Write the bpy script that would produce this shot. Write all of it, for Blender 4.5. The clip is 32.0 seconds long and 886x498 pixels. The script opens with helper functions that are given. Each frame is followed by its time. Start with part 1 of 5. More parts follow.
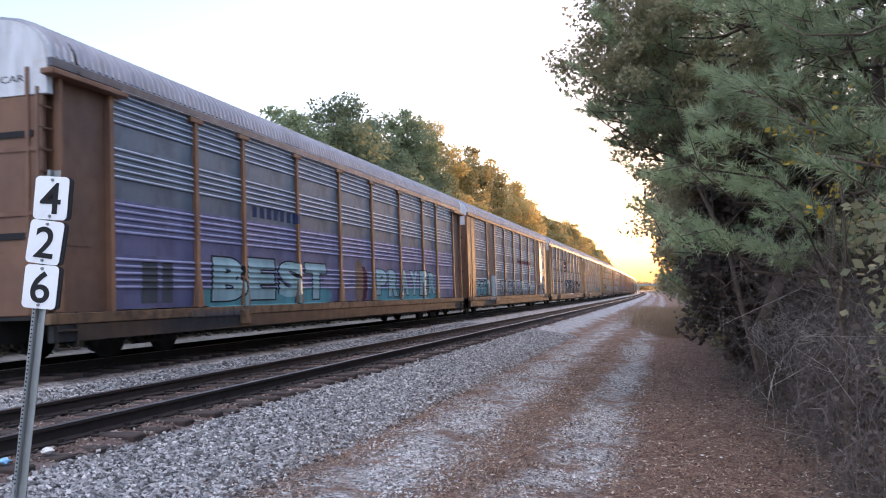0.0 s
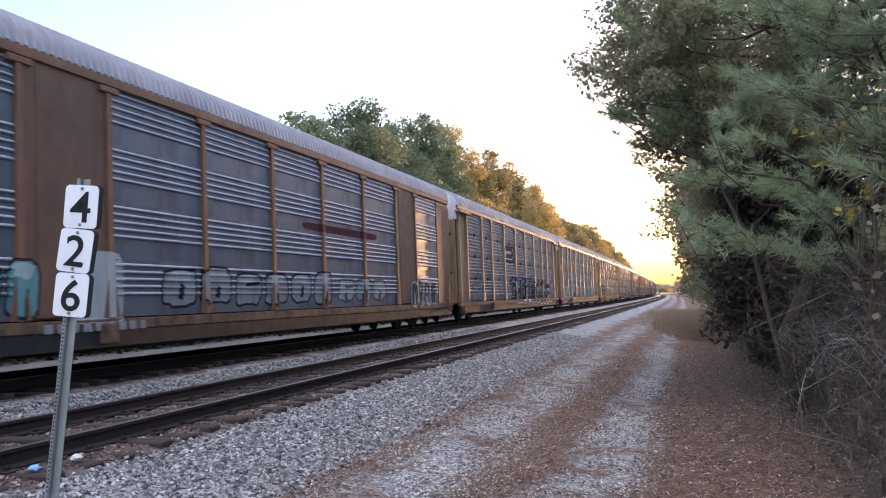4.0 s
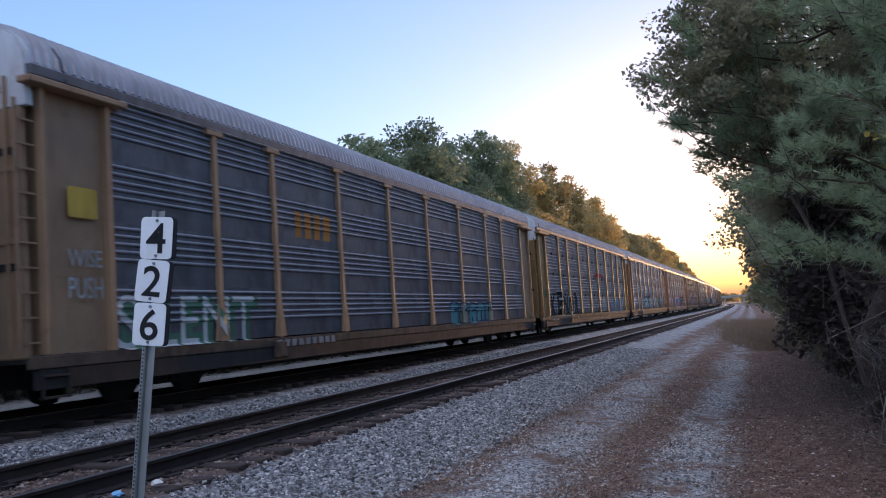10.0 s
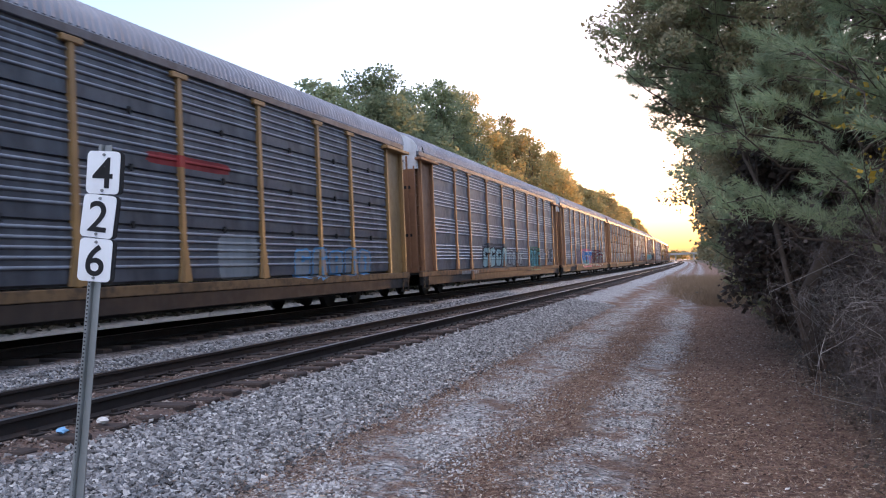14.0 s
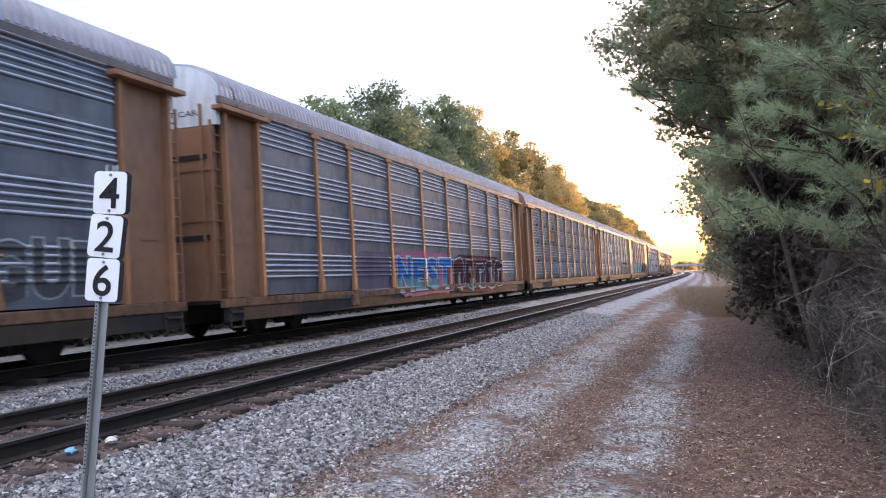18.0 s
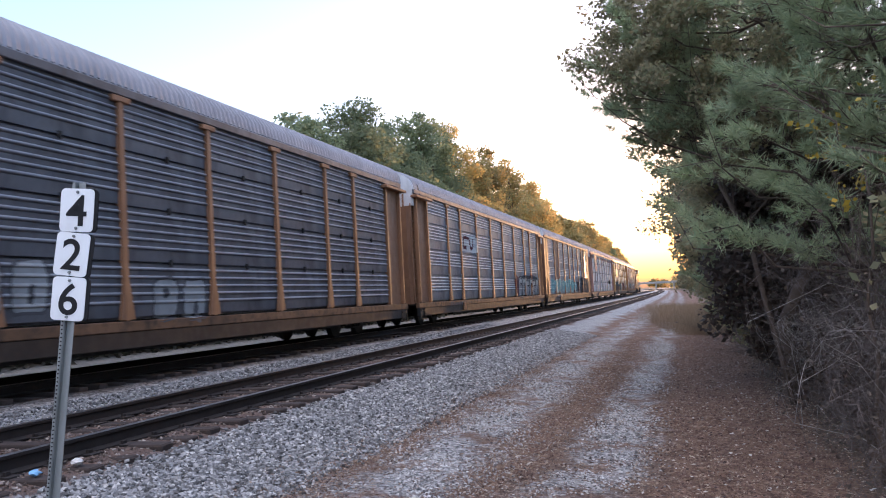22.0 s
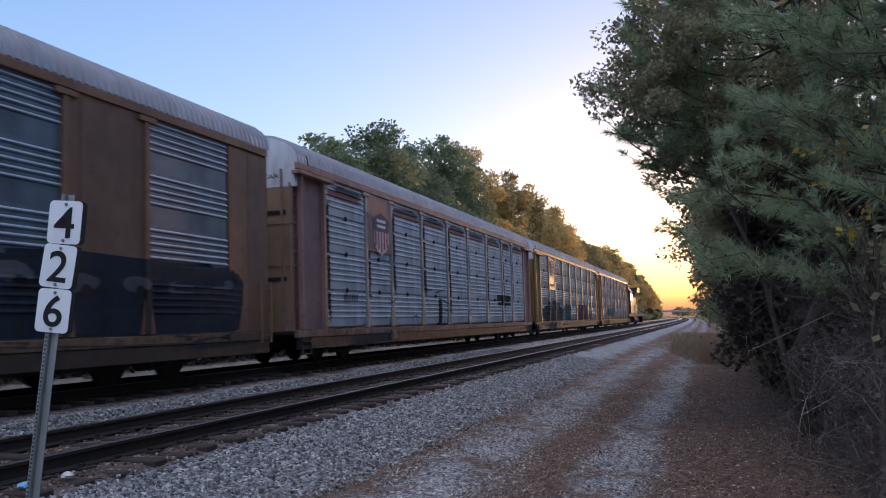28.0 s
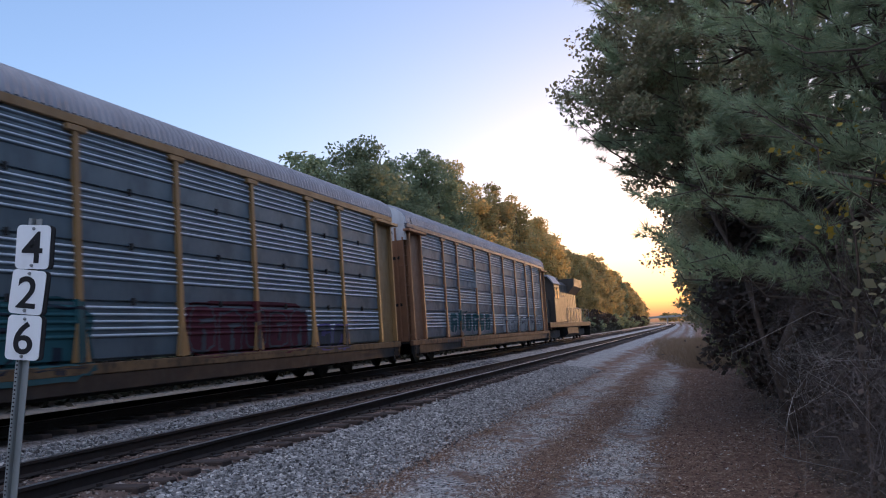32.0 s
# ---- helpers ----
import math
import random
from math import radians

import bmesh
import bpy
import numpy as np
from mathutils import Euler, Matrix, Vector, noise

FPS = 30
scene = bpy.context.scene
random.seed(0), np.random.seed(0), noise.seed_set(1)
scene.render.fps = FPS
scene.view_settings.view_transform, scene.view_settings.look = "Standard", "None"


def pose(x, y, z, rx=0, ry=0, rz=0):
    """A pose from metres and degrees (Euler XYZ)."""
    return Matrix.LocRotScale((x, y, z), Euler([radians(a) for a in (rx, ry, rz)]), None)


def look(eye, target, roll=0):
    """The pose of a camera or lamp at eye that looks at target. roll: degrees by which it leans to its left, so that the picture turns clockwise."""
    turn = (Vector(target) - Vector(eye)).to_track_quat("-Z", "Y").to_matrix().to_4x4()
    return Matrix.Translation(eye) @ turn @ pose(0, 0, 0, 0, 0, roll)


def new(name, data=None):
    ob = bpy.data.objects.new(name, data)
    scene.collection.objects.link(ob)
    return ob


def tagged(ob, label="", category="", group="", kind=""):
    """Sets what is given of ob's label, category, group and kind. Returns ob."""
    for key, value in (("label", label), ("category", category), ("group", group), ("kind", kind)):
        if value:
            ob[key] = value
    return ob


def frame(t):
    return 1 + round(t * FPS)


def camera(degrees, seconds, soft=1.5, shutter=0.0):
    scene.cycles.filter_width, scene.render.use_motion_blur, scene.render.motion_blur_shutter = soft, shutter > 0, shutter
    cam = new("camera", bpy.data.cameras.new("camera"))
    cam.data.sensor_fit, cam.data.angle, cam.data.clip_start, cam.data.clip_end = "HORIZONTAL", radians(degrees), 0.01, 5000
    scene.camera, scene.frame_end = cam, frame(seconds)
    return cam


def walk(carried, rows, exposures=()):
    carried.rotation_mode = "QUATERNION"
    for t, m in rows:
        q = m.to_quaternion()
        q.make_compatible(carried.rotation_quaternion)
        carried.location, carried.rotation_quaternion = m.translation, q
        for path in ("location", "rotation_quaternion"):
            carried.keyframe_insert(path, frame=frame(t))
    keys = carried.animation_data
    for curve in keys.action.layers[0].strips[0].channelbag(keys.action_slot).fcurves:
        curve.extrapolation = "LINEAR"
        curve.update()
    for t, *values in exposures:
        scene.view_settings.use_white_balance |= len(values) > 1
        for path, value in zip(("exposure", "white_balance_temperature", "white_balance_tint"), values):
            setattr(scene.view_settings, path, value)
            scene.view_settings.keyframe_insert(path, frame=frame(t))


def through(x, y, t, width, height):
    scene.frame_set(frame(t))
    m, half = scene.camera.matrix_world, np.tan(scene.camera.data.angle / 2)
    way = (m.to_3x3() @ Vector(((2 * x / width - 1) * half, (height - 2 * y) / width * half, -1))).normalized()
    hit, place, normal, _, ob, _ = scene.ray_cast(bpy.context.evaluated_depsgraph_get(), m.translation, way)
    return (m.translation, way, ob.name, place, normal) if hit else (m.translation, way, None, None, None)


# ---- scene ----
# camera: seconds, place, yaw, pitch, lean to the right
cam = camera(52.98, 32.0, soft=1.05, shutter=0.25)
ROWS = [
    (0, 0.000, -0.001, 1.095, 14.54, 3.07, 1.89),
    (0.5, -0.028, -0.021, 1.105, 14.39, 2.97, 2.05),
    (1, -0.032, -0.037, 1.104, 15.00, 2.96, 2.32),
    (1.5, -0.037, -0.022, 1.110, 15.62, 3.06, 2.55),
    (2, -0.060, -0.011, 1.108, 16.27, 3.20, 2.92),
    (2.5, -0.058, -0.013, 1.107, 16.44, 3.28, 3.50),
    (3, -0.062, -0.004, 1.110, 16.47, 3.26, 3.23),
    (3.5, -0.065, -0.000, 1.114, 16.18, 3.48, 2.72),
    (5.5, -0.061, 0.003, 1.101, 14.41, 2.86, 0.78),
    (6, -0.089, -0.020, 1.101, 14.37, 3.62, 0.27),
    (6.5, -0.079, -0.004, 1.096, 14.32, 3.64, 0.92),
    (7, -0.061, 0.031, 1.101, 14.93, 2.75, 2.70),
    (7.5, -0.055, 0.008, 1.119, 16.12, 1.98, 3.91),
    (8, -0.067, 0.001, 1.122, 17.13, 2.16, 4.11),
    (8.5, -0.093, 0.003, 1.118, 17.87, 2.87, 4.42),
    (9, -0.114, 0.010, 1.126, 18.35, 3.53, 4.49),
    (9.5, -0.113, -0.015, 1.135, 18.80, 4.50, 4.45),
    (10, -0.108, -0.019, 1.133, 19.57, 4.64, 3.89),
    (10.5, -0.093, -0.038, 1.136, 19.77, 4.55, 3.24),
    (11, -0.107, -0.033, 1.124, 19.52, 4.40, 2.83),
    (11.5, -0.103, -0.028, 1.118, 18.94, 4.34, 2.11),
    (12, -0.109, -0.036, 1.115, 18.58, 4.55, 1.47),
    (12.5, -0.115, -0.030, 1.096, 18.76, 3.80, 1.07),
    (13, -0.117, -0.009, 1.087, 18.22, 2.21, 1.34),
    (13.5, -0.088, -0.004, 1.090, 17.16, 1.26, 2.14),
    (14, -0.080, -0.023, 1.088, 16.87, 1.29, 2.45),
    (14.5, -0.086, -0.014, 1.091, 16.97, 1.36, 2.39),
    (16.5, -0.091, -0.003, 1.088, 16.69, 1.51, 2.62),
    (17, -0.094, -0.004, 1.093, 16.80, 1.61, 2.79),
    (17.5, -0.087, -0.014, 1.098, 17.10, 1.85, 2.96),
    (18, -0.078, -0.023, 1.098, 17.24, 2.22, 3.16),
    (18.5, -0.059, -0.031, 1.104, 17.16, 2.60, 3.51),
    (19, -0.045, -0.032, 1.103, 16.70, 2.99, 3.67),
    (19.5, -0.037, -0.041, 1.103, 16.35, 3.00, 3.00),
    (20, -0.040, -0.049, 1.106, 16.21, 3.17, 2.49),
    (20.5, -0.040, -0.029, 1.109, 16.02, 3.49, 2.68),
    (21, -0.046, -0.029, 1.106, 15.79, 3.49, 2.94),
    (21.5, -0.058, -0.022, 1.106, 15.76, 3.38, 3.01),
    (22, -0.067, 0.005, 1.105, 15.55, 3.25, 3.19),
    (22.5, -0.063, 0.011, 1.103, 15.29, 3.18, 3.20),
    (23, -0.060, 0.014, 1.103, 15.26, 3.13, 2.92),
    (23.5, -0.055, 0.016, 1.103, 15.36, 3.24, 2.84),
    (24, -0.018, 0.041, 1.105, 15.39, 3.74, 2.99),
    (24.5, 0.040, 0.093, 1.105, 15.20, 4.40, 2.69),
    (25, 0.086, 0.111, 1.096, 15.12, 4.83, 2.51),
    (25.5, 0.095, 0.104, 1.093, 15.56, 4.93, 2.64),
    (27.5, 0.137, 0.125, 1.085, 16.77, 5.16, 2.13),
    (28, 0.148, 0.136, 1.080, 17.04, 4.80, 1.85),
    (28.5, 0.163, 0.154, 1.089, 16.61, 4.78, 2.74),
    (29, 0.157, 0.147, 1.094, 16.77, 4.87, 3.70),
    (29.5, 0.136, 0.136, 1.097, 16.84, 4.81, 3.74),
    (30, 0.134, 0.137, 1.093, 16.70, 4.67, 3.82),
    (30.5, 0.163, 0.146, 1.089, 16.60, 4.73, 3.89),
    (31, 0.189, 0.195, 1.093, 16.09, 5.06, 3.80),
    (31.5, 0.186, 0.194, 1.072, 15.87, 5.25, 3.47),
    (32, 0.180, 0.224, 1.064, 16.04, 5.66, 3.97),
]
EXPOSURES = [(0, 2.05, 6300, 13), (6, 2.0, 6300, 13), (7, 1.88, 6200, 13), (8, 1.93, 6200, 13), (9, 1.78, 6100, 13), (10, 1.15, 5550, 12), (12, 1.07, 5550, 12), (13, 1.22, 5600, 12), (14, 1.87, 6150, 13), (17, 2.25, 6350, 13), (20, 2.2, 6350, 13), (22, 1.95, 6200, 13), (23, 1.68, 6050, 13), (24, 1.44, 5900, 13), (25, 1.12, 5750, 12), (28, 1.02, 5750, 12), (32, 1.0, 5750, 12)]
walk(cam, [(t, pose(x, y, z, 90 + pitch, 0, yaw) @ pose(0, 0, 0, 0, 0, -lean)) for t, x, y, z, yaw, pitch, lean in ROWS], EXPOSURES)

# ---- light ----
SUN_AZIMUTH, SUN_HEIGHT = 1.0, 1.2  # degrees from the line of the track (left: minus), above the horizon
world = bpy.data.worlds.new("world")
scene.world = world
world.use_nodes = True
wt = world.node_tree


def sky(height, turn, altitude, air, glow, ozone, strength):
    n = wt.nodes.new("ShaderNodeTexSky")
    n.sky_type = 'NISHITA'
    n.sun_disc = False
    n.sun_elevation, n.sun_rotation = radians(height), radians(SUN_AZIMUTH + turn)
    n.altitude, n.air_density, n.dust_density, n.ozone_density = altitude, air, glow, ozone
    b = wt.nodes.new("ShaderNodeBackground")
    b.inputs[1].default_value = strength
    wt.links.new(n.outputs[0], b.inputs[0])
    return b.outputs[0]


# an added fill sky, and the low sun's warm haze over the horizon
both = wt.nodes.new("ShaderNodeAddShader")
# fill: a second sky whose high sun stands behind the camera
wt.links.new(sky(SUN_HEIGHT + 64.0, 180, 500, 1.0, 4.0, 1.4, 0.075), both.inputs[0])
wt.links.new(sky(SUN_HEIGHT - 0.7, 0, 100, 0.8, 3.0, 1.5, 0.18), both.inputs[1])
wt.links.new(both.outputs[0], wt.nodes["World Output"].inputs[0])
sun = new("sun", bpy.data.lights.new("sun", "SUN"))
sun.data.energy, sun.data.angle, sun.data.color = 1.7, radians(0.6), (1.0, 0.52, 0.20)
a, e = radians(SUN_AZIMUTH), radians(SUN_HEIGHT)
sun.matrix_world = look((0, 0, 60), (0 - math.sin(a) * math.cos(e), 0 - math.cos(a) * math.cos(e), 60 - math.sin(e)))

# ---- plan ----
BEND = 0.443e-4          # the tracks leave the straight line by BEND * y * y
NEAR_TRACK, FAR_TRACK = -6.53, -10.72
CAR_PITCH = 28.7
FAR_LIFT = 0.2            # the far track lies this much higher


def bent(u, y):
    """The x of a line that runs u metres beside the camera's straight line, at y."""
    return u - BEND * y * y


def smooth(a, b, v):
    v = np.clip((np.asarray(v, float) - a) / (b - a), 0, 1)
    return v * v * (3 - 2 * v)


# ---- materials ----
def material(name, rough=0.7, metal=0.0):
    m = bpy.data.materials.new(name)
    m.use_nodes = True
    b = m.node_tree.nodes["Principled BSDF"]
    b.inputs["Roughness"].default_value, b.inputs["Metallic"].default_value = rough, metal
    return m, m.node_tree, b


def node(tree, kind, **values):
    n = tree.nodes.new(kind)
    for key, value in values.items():
        n.inputs[key.replace("_", " ")].default_value = value
    return n


def ramp(tree, fac, stops):
    n = tree.nodes.new("ShaderNodeValToRGB")
    el = n.color_ramp.elements
    while len(el) < len(stops):
        el.new(0.5)
    for s, (at, colour) in zip(el, stops):
        s.position, s.color = at, (*colour, 1)
    tree.links.new(fac, n.inputs[0])
    return n.outputs[0]


def mix(tree, fac, a, b, how='MIX'):
    n = tree.nodes.new("ShaderNodeMix")
    n.data_type, n.blend_type = 'RGBA', how
    for value, s in ((fac, n.inputs[0]), (a, n.inputs[6]), (b, n.inputs[7])):
        if hasattr(value, "is_output"):
            tree.links.new(value, s)
        elif isinstance(value, tuple):
            s.default_value = (*value, 1)
        else:
            s.default_value = value
    return n.outputs[2]


def bump(tree, height, strength, distance, shader):
    n = node(tree, "ShaderNodeBump", Strength=strength, Distance=distance)
    tree.links.new(height, n.inputs["Height"])
    tree.links.new(n.outputs[0], shader.inputs["Normal"])


def noise_at(tree, scale, detail=4.0, rough=0.55, where="Object", stretch=None):
    c = tree.nodes.new("ShaderNodeTexCoord")
    out = c.outputs[where]
    if stretch:
        mp = tree.nodes.new("ShaderNodeMapping")
        mp.inputs["Scale"].default_value = stretch
        tree.links.new(out, mp.inputs[0])
        out = mp.outputs[0]
    n = node(tree, "ShaderNodeTexNoise", Scale=scale, Detail=detail, Roughness=rough)
    tree.links.new(out, n.inputs["Vector"])
    return n.outputs["Fac"]


def worn_paint(name, base, dark, rust=(0.16, 0.07, 0.035), rough=0.55, metal=0.0, streak=0.6, amount=0.5, spread=0.56, glow=None):
    """Weathered paint on steel: blotches, streaks that run down, rust in patches and fine grain."""
    m, tree, b = material(name, rough, metal)
    big = noise_at(tree, 0.9, 5)
    runs = noise_at(tree, 2.2, 4, 0.6, stretch=(1.6, 1.6, 0.25))
    c = mix(tree, ramp(tree, big, [(0.35, (0, 0, 0)), (0.7, (1, 1, 1))]), base, dark)
    c = mix(tree, ramp(tree, runs, [(0.46, (0, 0, 0)), (0.72, (streak * 0.75,) * 3)]), c, tuple(0.45 * v for v in dark))
    spots = noise_at(tree, 3.7, 6, 0.7)
    c = mix(tree, ramp(tree, spots, [(spread, (0, 0, 0)), (spread + 0.14, (amount,) * 3)]), c, rust)
    if glow:
        # sky light put into the colour: what faces up is painted paler
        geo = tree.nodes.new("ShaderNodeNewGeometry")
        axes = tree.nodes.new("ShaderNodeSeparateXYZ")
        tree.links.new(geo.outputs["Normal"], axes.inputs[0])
        c = mix(tree, ramp(tree, axes.outputs[2], [(0.3, (0, 0, 0)), (0.65, (0.85,) * 3)]), c, glow)
    tree.links.new(c, b.inputs["Base Color"])
    fine = noise_at(tree, 45, 3)
    bump(tree, fine, 0.25, 0.004, b)
    r = ramp(tree, spots, [(0.4, (rough,) * 3), (0.75, (min(1, rough + 0.25),) * 3)])
    tree.links.new(r, b.inputs["Roughness"])
    return m


def plain(name, colour, rough=0.6, metal=0.0, vary=0.25, scale=6.0):
    m, tree, b = material(name, rough, metal)
    n = noise_at(tree, scale, 5)
    c = mix(tree, n, tuple(v * (1 - vary) for v in colour), tuple(min(1, v * (1 + vary)) for v in colour))
    tree.links.new(c, b.inputs["Base Color"])
    bump(tree, noise_at(tree, scale * 8, 3), 0.2, 0.003, b)
    return m


def leaf_material(name, colours, rough=0.6, through=0.35):
    """Leaves: each one its own tint, light that passes through."""
    m, tree, b = material(name, rough)
    geo = tree.nodes.new("ShaderNodeNewGeometry")
    info = tree.nodes.new("ShaderNodeObjectInfo")
    n = len(colours)
    c1 = ramp(tree, geo.outputs["Random Per Island"], [((i + 0.5) / n, c) for i, c in enumerate(colours)])
    blot = noise_at(tree, 0.55, 3)
    c2 = mix(tree, ramp(tree, blot, [(0.38, (0, 0, 0)), (0.62, (0.7,) * 3)]), c1, colours[-1])
    hue = node(tree, "ShaderNodeHueSaturation")
    val = tree.nodes.new("ShaderNodeMapRange")
    val.inputs[3].default_value, val.inputs[4].default_value = 0.75, 1.25
    tree.links.new(info.outputs["Random"], val.inputs[0])
    tree.links.new(val.outputs[0], hue.inputs["Value"])
    tree.links.new(c2, hue.inputs["Color"])
    tree.links.new(hue.outputs[0], b.inputs["Base Color"])
    t = tree.nodes.new("ShaderNodeBsdfTranslucent")
    tree.links.new(hue.outputs[0], t.inputs[0])
    ms = tree.nodes.new("ShaderNodeMixShader")
    ms.inputs[0].default_value = through
    tree.links.new(b.outputs[0], ms.inputs[1])
    tree.links.new(t.outputs[0], ms.inputs[2])
    tree.links.new(ms.outputs[0], tree.nodes["Material Output"].inputs[0])
    return m


def rock_material(name, stops, rough=0.9):
    m, tree, b = material(name, rough)
    geo = tree.nodes.new("ShaderNodeNewGeometry")
    c = ramp(tree, geo.outputs["Random Per Island"], stops)
    c = mix(tree, noise_at(tree, 30, 3), c, mix(tree, 0.5, c, (0.08, 0.075, 0.07)))
    tree.links.new(c, b.inputs["Base Color"])
    return m


def ground_material():
    """The whole ground: woodland floor, pale gravel, ballast, needle-strewn path with two gravel ruts."""
    m, tree, b = material("ground", 0.95)
    at = tree.nodes.new("ShaderNodeAttribute")
    at.attribute_name = "across"
    wob = noise_at(tree, 0.5, 5, 0.65)
    s = tree.nodes.new("ShaderNodeMath")
    s.operation = 'MULTIPLY_ADD'
    s.inputs[1].default_value = 1.7
    tree.links.new(wob, s.inputs[0])
    tree.links.new(at.outputs["Fac"], s.inputs[2])
    mr = tree.nodes.new("ShaderNodeMapRange")
    mr.inputs[1].default_value, mr.inputs[2].default_value = -29.15, 10.85
    tree.links.new(s.outputs[0], mr.inputs[0])
    u = mr.outputs[0]

    def k(x):
        return (x + 30) / 40
    vor = node(tree, "ShaderNodeTexVoronoi", Scale=26.0)
    tc = tree.nodes.new("ShaderNodeTexCoord")
    tree.links.new(tc.outputs["Object"], vor.inputs["Vector"])
    grey = tree.nodes.new("ShaderNodeSeparateColor")
    tree.links.new(vor.outputs["Color"], grey.inputs[0])
    stone = ramp(tree, grey.outputs[0], [(0.0, (0.08, 0.078, 0.08)), (0.3, (0.30, 0.29, 0.285)), (0.75, (0.50, 0.48, 0.47)), (1.0, (0.76, 0.73, 0.71))])
    straw_n = noise_at(tree, 34, 5, 0.7, stretch=(1.0, 1.0, 1.0))
    straw = ramp(tree, straw_n, [(0.34, (0.08, 0.04, 0.03)), (0.48, (0.25, 0.145, 0.10)), (0.64, (0.46, 0.31, 0.22))])
    tufts = noise_at(tree, 6.0, 6, 0.75)
    straw = mix(tree, ramp(tree, tufts, [(0.40, (0.85,) * 3), (0.58, (0, 0, 0))]), straw, (0.13, 0.068, 0.048))
    straw = mix(tree, ramp(tree, tufts, [(0.60, (0, 0, 0)), (0.78, (0.7,) * 3)]), straw, (0.34, 0.24, 0.17))
    patches = noise_at(tree, 1.6, 6, 0.7)
    gravel = mix(tree, ramp(tree, patches, [(0.46, (0, 0, 0)), (0.58, (0.9,) * 3)]), stone, straw)
    needles = mix(tree, ramp(tree, patches, [(0.36, (0.85,) * 3), (0.46, (0, 0, 0))]), straw, stone)
    floor = mix(tree, noise_at(tree, 3.0, 6), (0.07, 0.05, 0.03), (0.16, 0.11, 0.07))
    pale = mix(tree, noise_at(tree, 5.0, 6), (0.17, 0.165, 0.15), (0.34, 0.325, 0.30))
    rust = mix(tree, noise_at(tree, 9.0, 6, 0.7), (0.08, 0.045, 0.034), (0.25, 0.17, 0.14))

    # near-black ballast: the train's shade put into the ground colour
    train_shade = mix(tree, noise_at(tree, 7.0, 5), (0.018, 0.016, 0.015), (0.055, 0.05, 0.045))

    def band(a, b2, soft=0.25):
        return ramp(tree, u, [(k(a - soft), (0, 0, 0)), (k(a + soft), (1, 1, 1)), (k(b2 - soft), (1, 1, 1)), (k(b2 + soft), (0, 0, 0))])
    c = floor
    c = mix(tree, band(-16.4, -12.6, 0.3), c, pale)
    c = mix(tree, band(-12.9, -3.9, 0.15), c, stone)
    c = mix(tree, band(-12.4, -9.3, 0.25), c, train_shade)
    c = mix(tree, band(-7.75, -5.2, 0.12), c, rust)
    c = mix(tree, band(-4.0, -3.2, 0.25), c, needles)
    c = mix(tree, band(-3.3, -2.15, 0.3), c, gravel)
    c = mix(tree, band(-2.25, -1.4, 0.25), c, needles)
    c = mix(tree, band(-1.45, -0.65, 0.18), c, gravel)
    c = mix(tree, band(-0.7, 1.2, 0.22), c, straw)
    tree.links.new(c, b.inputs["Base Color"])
    h = mix(tree, 0.5, vor.outputs["Distance"], straw_n)
    bump(tree, h, 1.0, 0.09, b)
    return m


GROUND = ground_material()
BALLAST = rock_material("ballast_stone", [(0.0, (0.045, 0.042, 0.042)), (0.25, (0.14, 0.135, 0.137)), (0.5, (0.265, 0.26, 0.262)), (0.8, (0.39, 0.38, 0.38)), (1.0, (0.70, 0.675, 0.65))])
PATH_STONE = rock_material("path_stone", [(0.0, (0.08, 0.07, 0.07)), (0.3, (0.32, 0.30, 0.295)), (0.6, (0.57, 0.545, 0.53)), (0.9, (0.72, 0.69, 0.67)), (1.0, (0.90, 0.88, 0.86))])
BED_STONE = rock_material("track_bed_stone", [(0.0, (0.05, 0.03, 0.024)), (0.4, (0.15, 0.09, 0.068)), (0.75, (0.24, 0.18, 0.15)), (1.0, (0.48, 0.41, 0.37))])
LITTER = rock_material("dry_litter", [(0.0, (0.07, 0.032, 0.025)), (0.45, (0.24, 0.13, 0.088)), (0.8, (0.42, 0.27, 0.18)), (1.0, (0.72, 0.60, 0.48))])
RAIL_SIDE = worn_paint("rusty_rail", (0.022, 0.014, 0.012), (0.014, 0.010, 0.009), (0.06, 0.03, 0.02), 0.8)
RAIL_TOP = plain("polished_rail_head", (0.45, 0.41, 0.39), 0.30, 1.0, 0.1)
TIE = worn_paint("weathered_tie", (0.055, 0.038, 0.032), (0.028, 0.02, 0.018), (0.16, 0.09, 0.06), 0.9)
BLACK_STEEL = worn_paint("black_underframe", (0.018, 0.017, 0.017), (0.01, 0.01, 0.01), (0.05, 0.03, 0.02), 0.7)
GALVANISED = worn_paint("galvanised_roof", (0.30, 0.31, 0.35), (0.22, 0.23, 0.265), (0.24, 0.20, 0.17), 0.45, 0.3, 0.4, 0.25)
WHITE_PANEL = worn_paint("white_end_panel", (0.62, 0.63, 0.66), (0.48, 0.48, 0.50), (0.35, 0.25, 0.17), 0.5, 0.0, 0.6, 0.3)
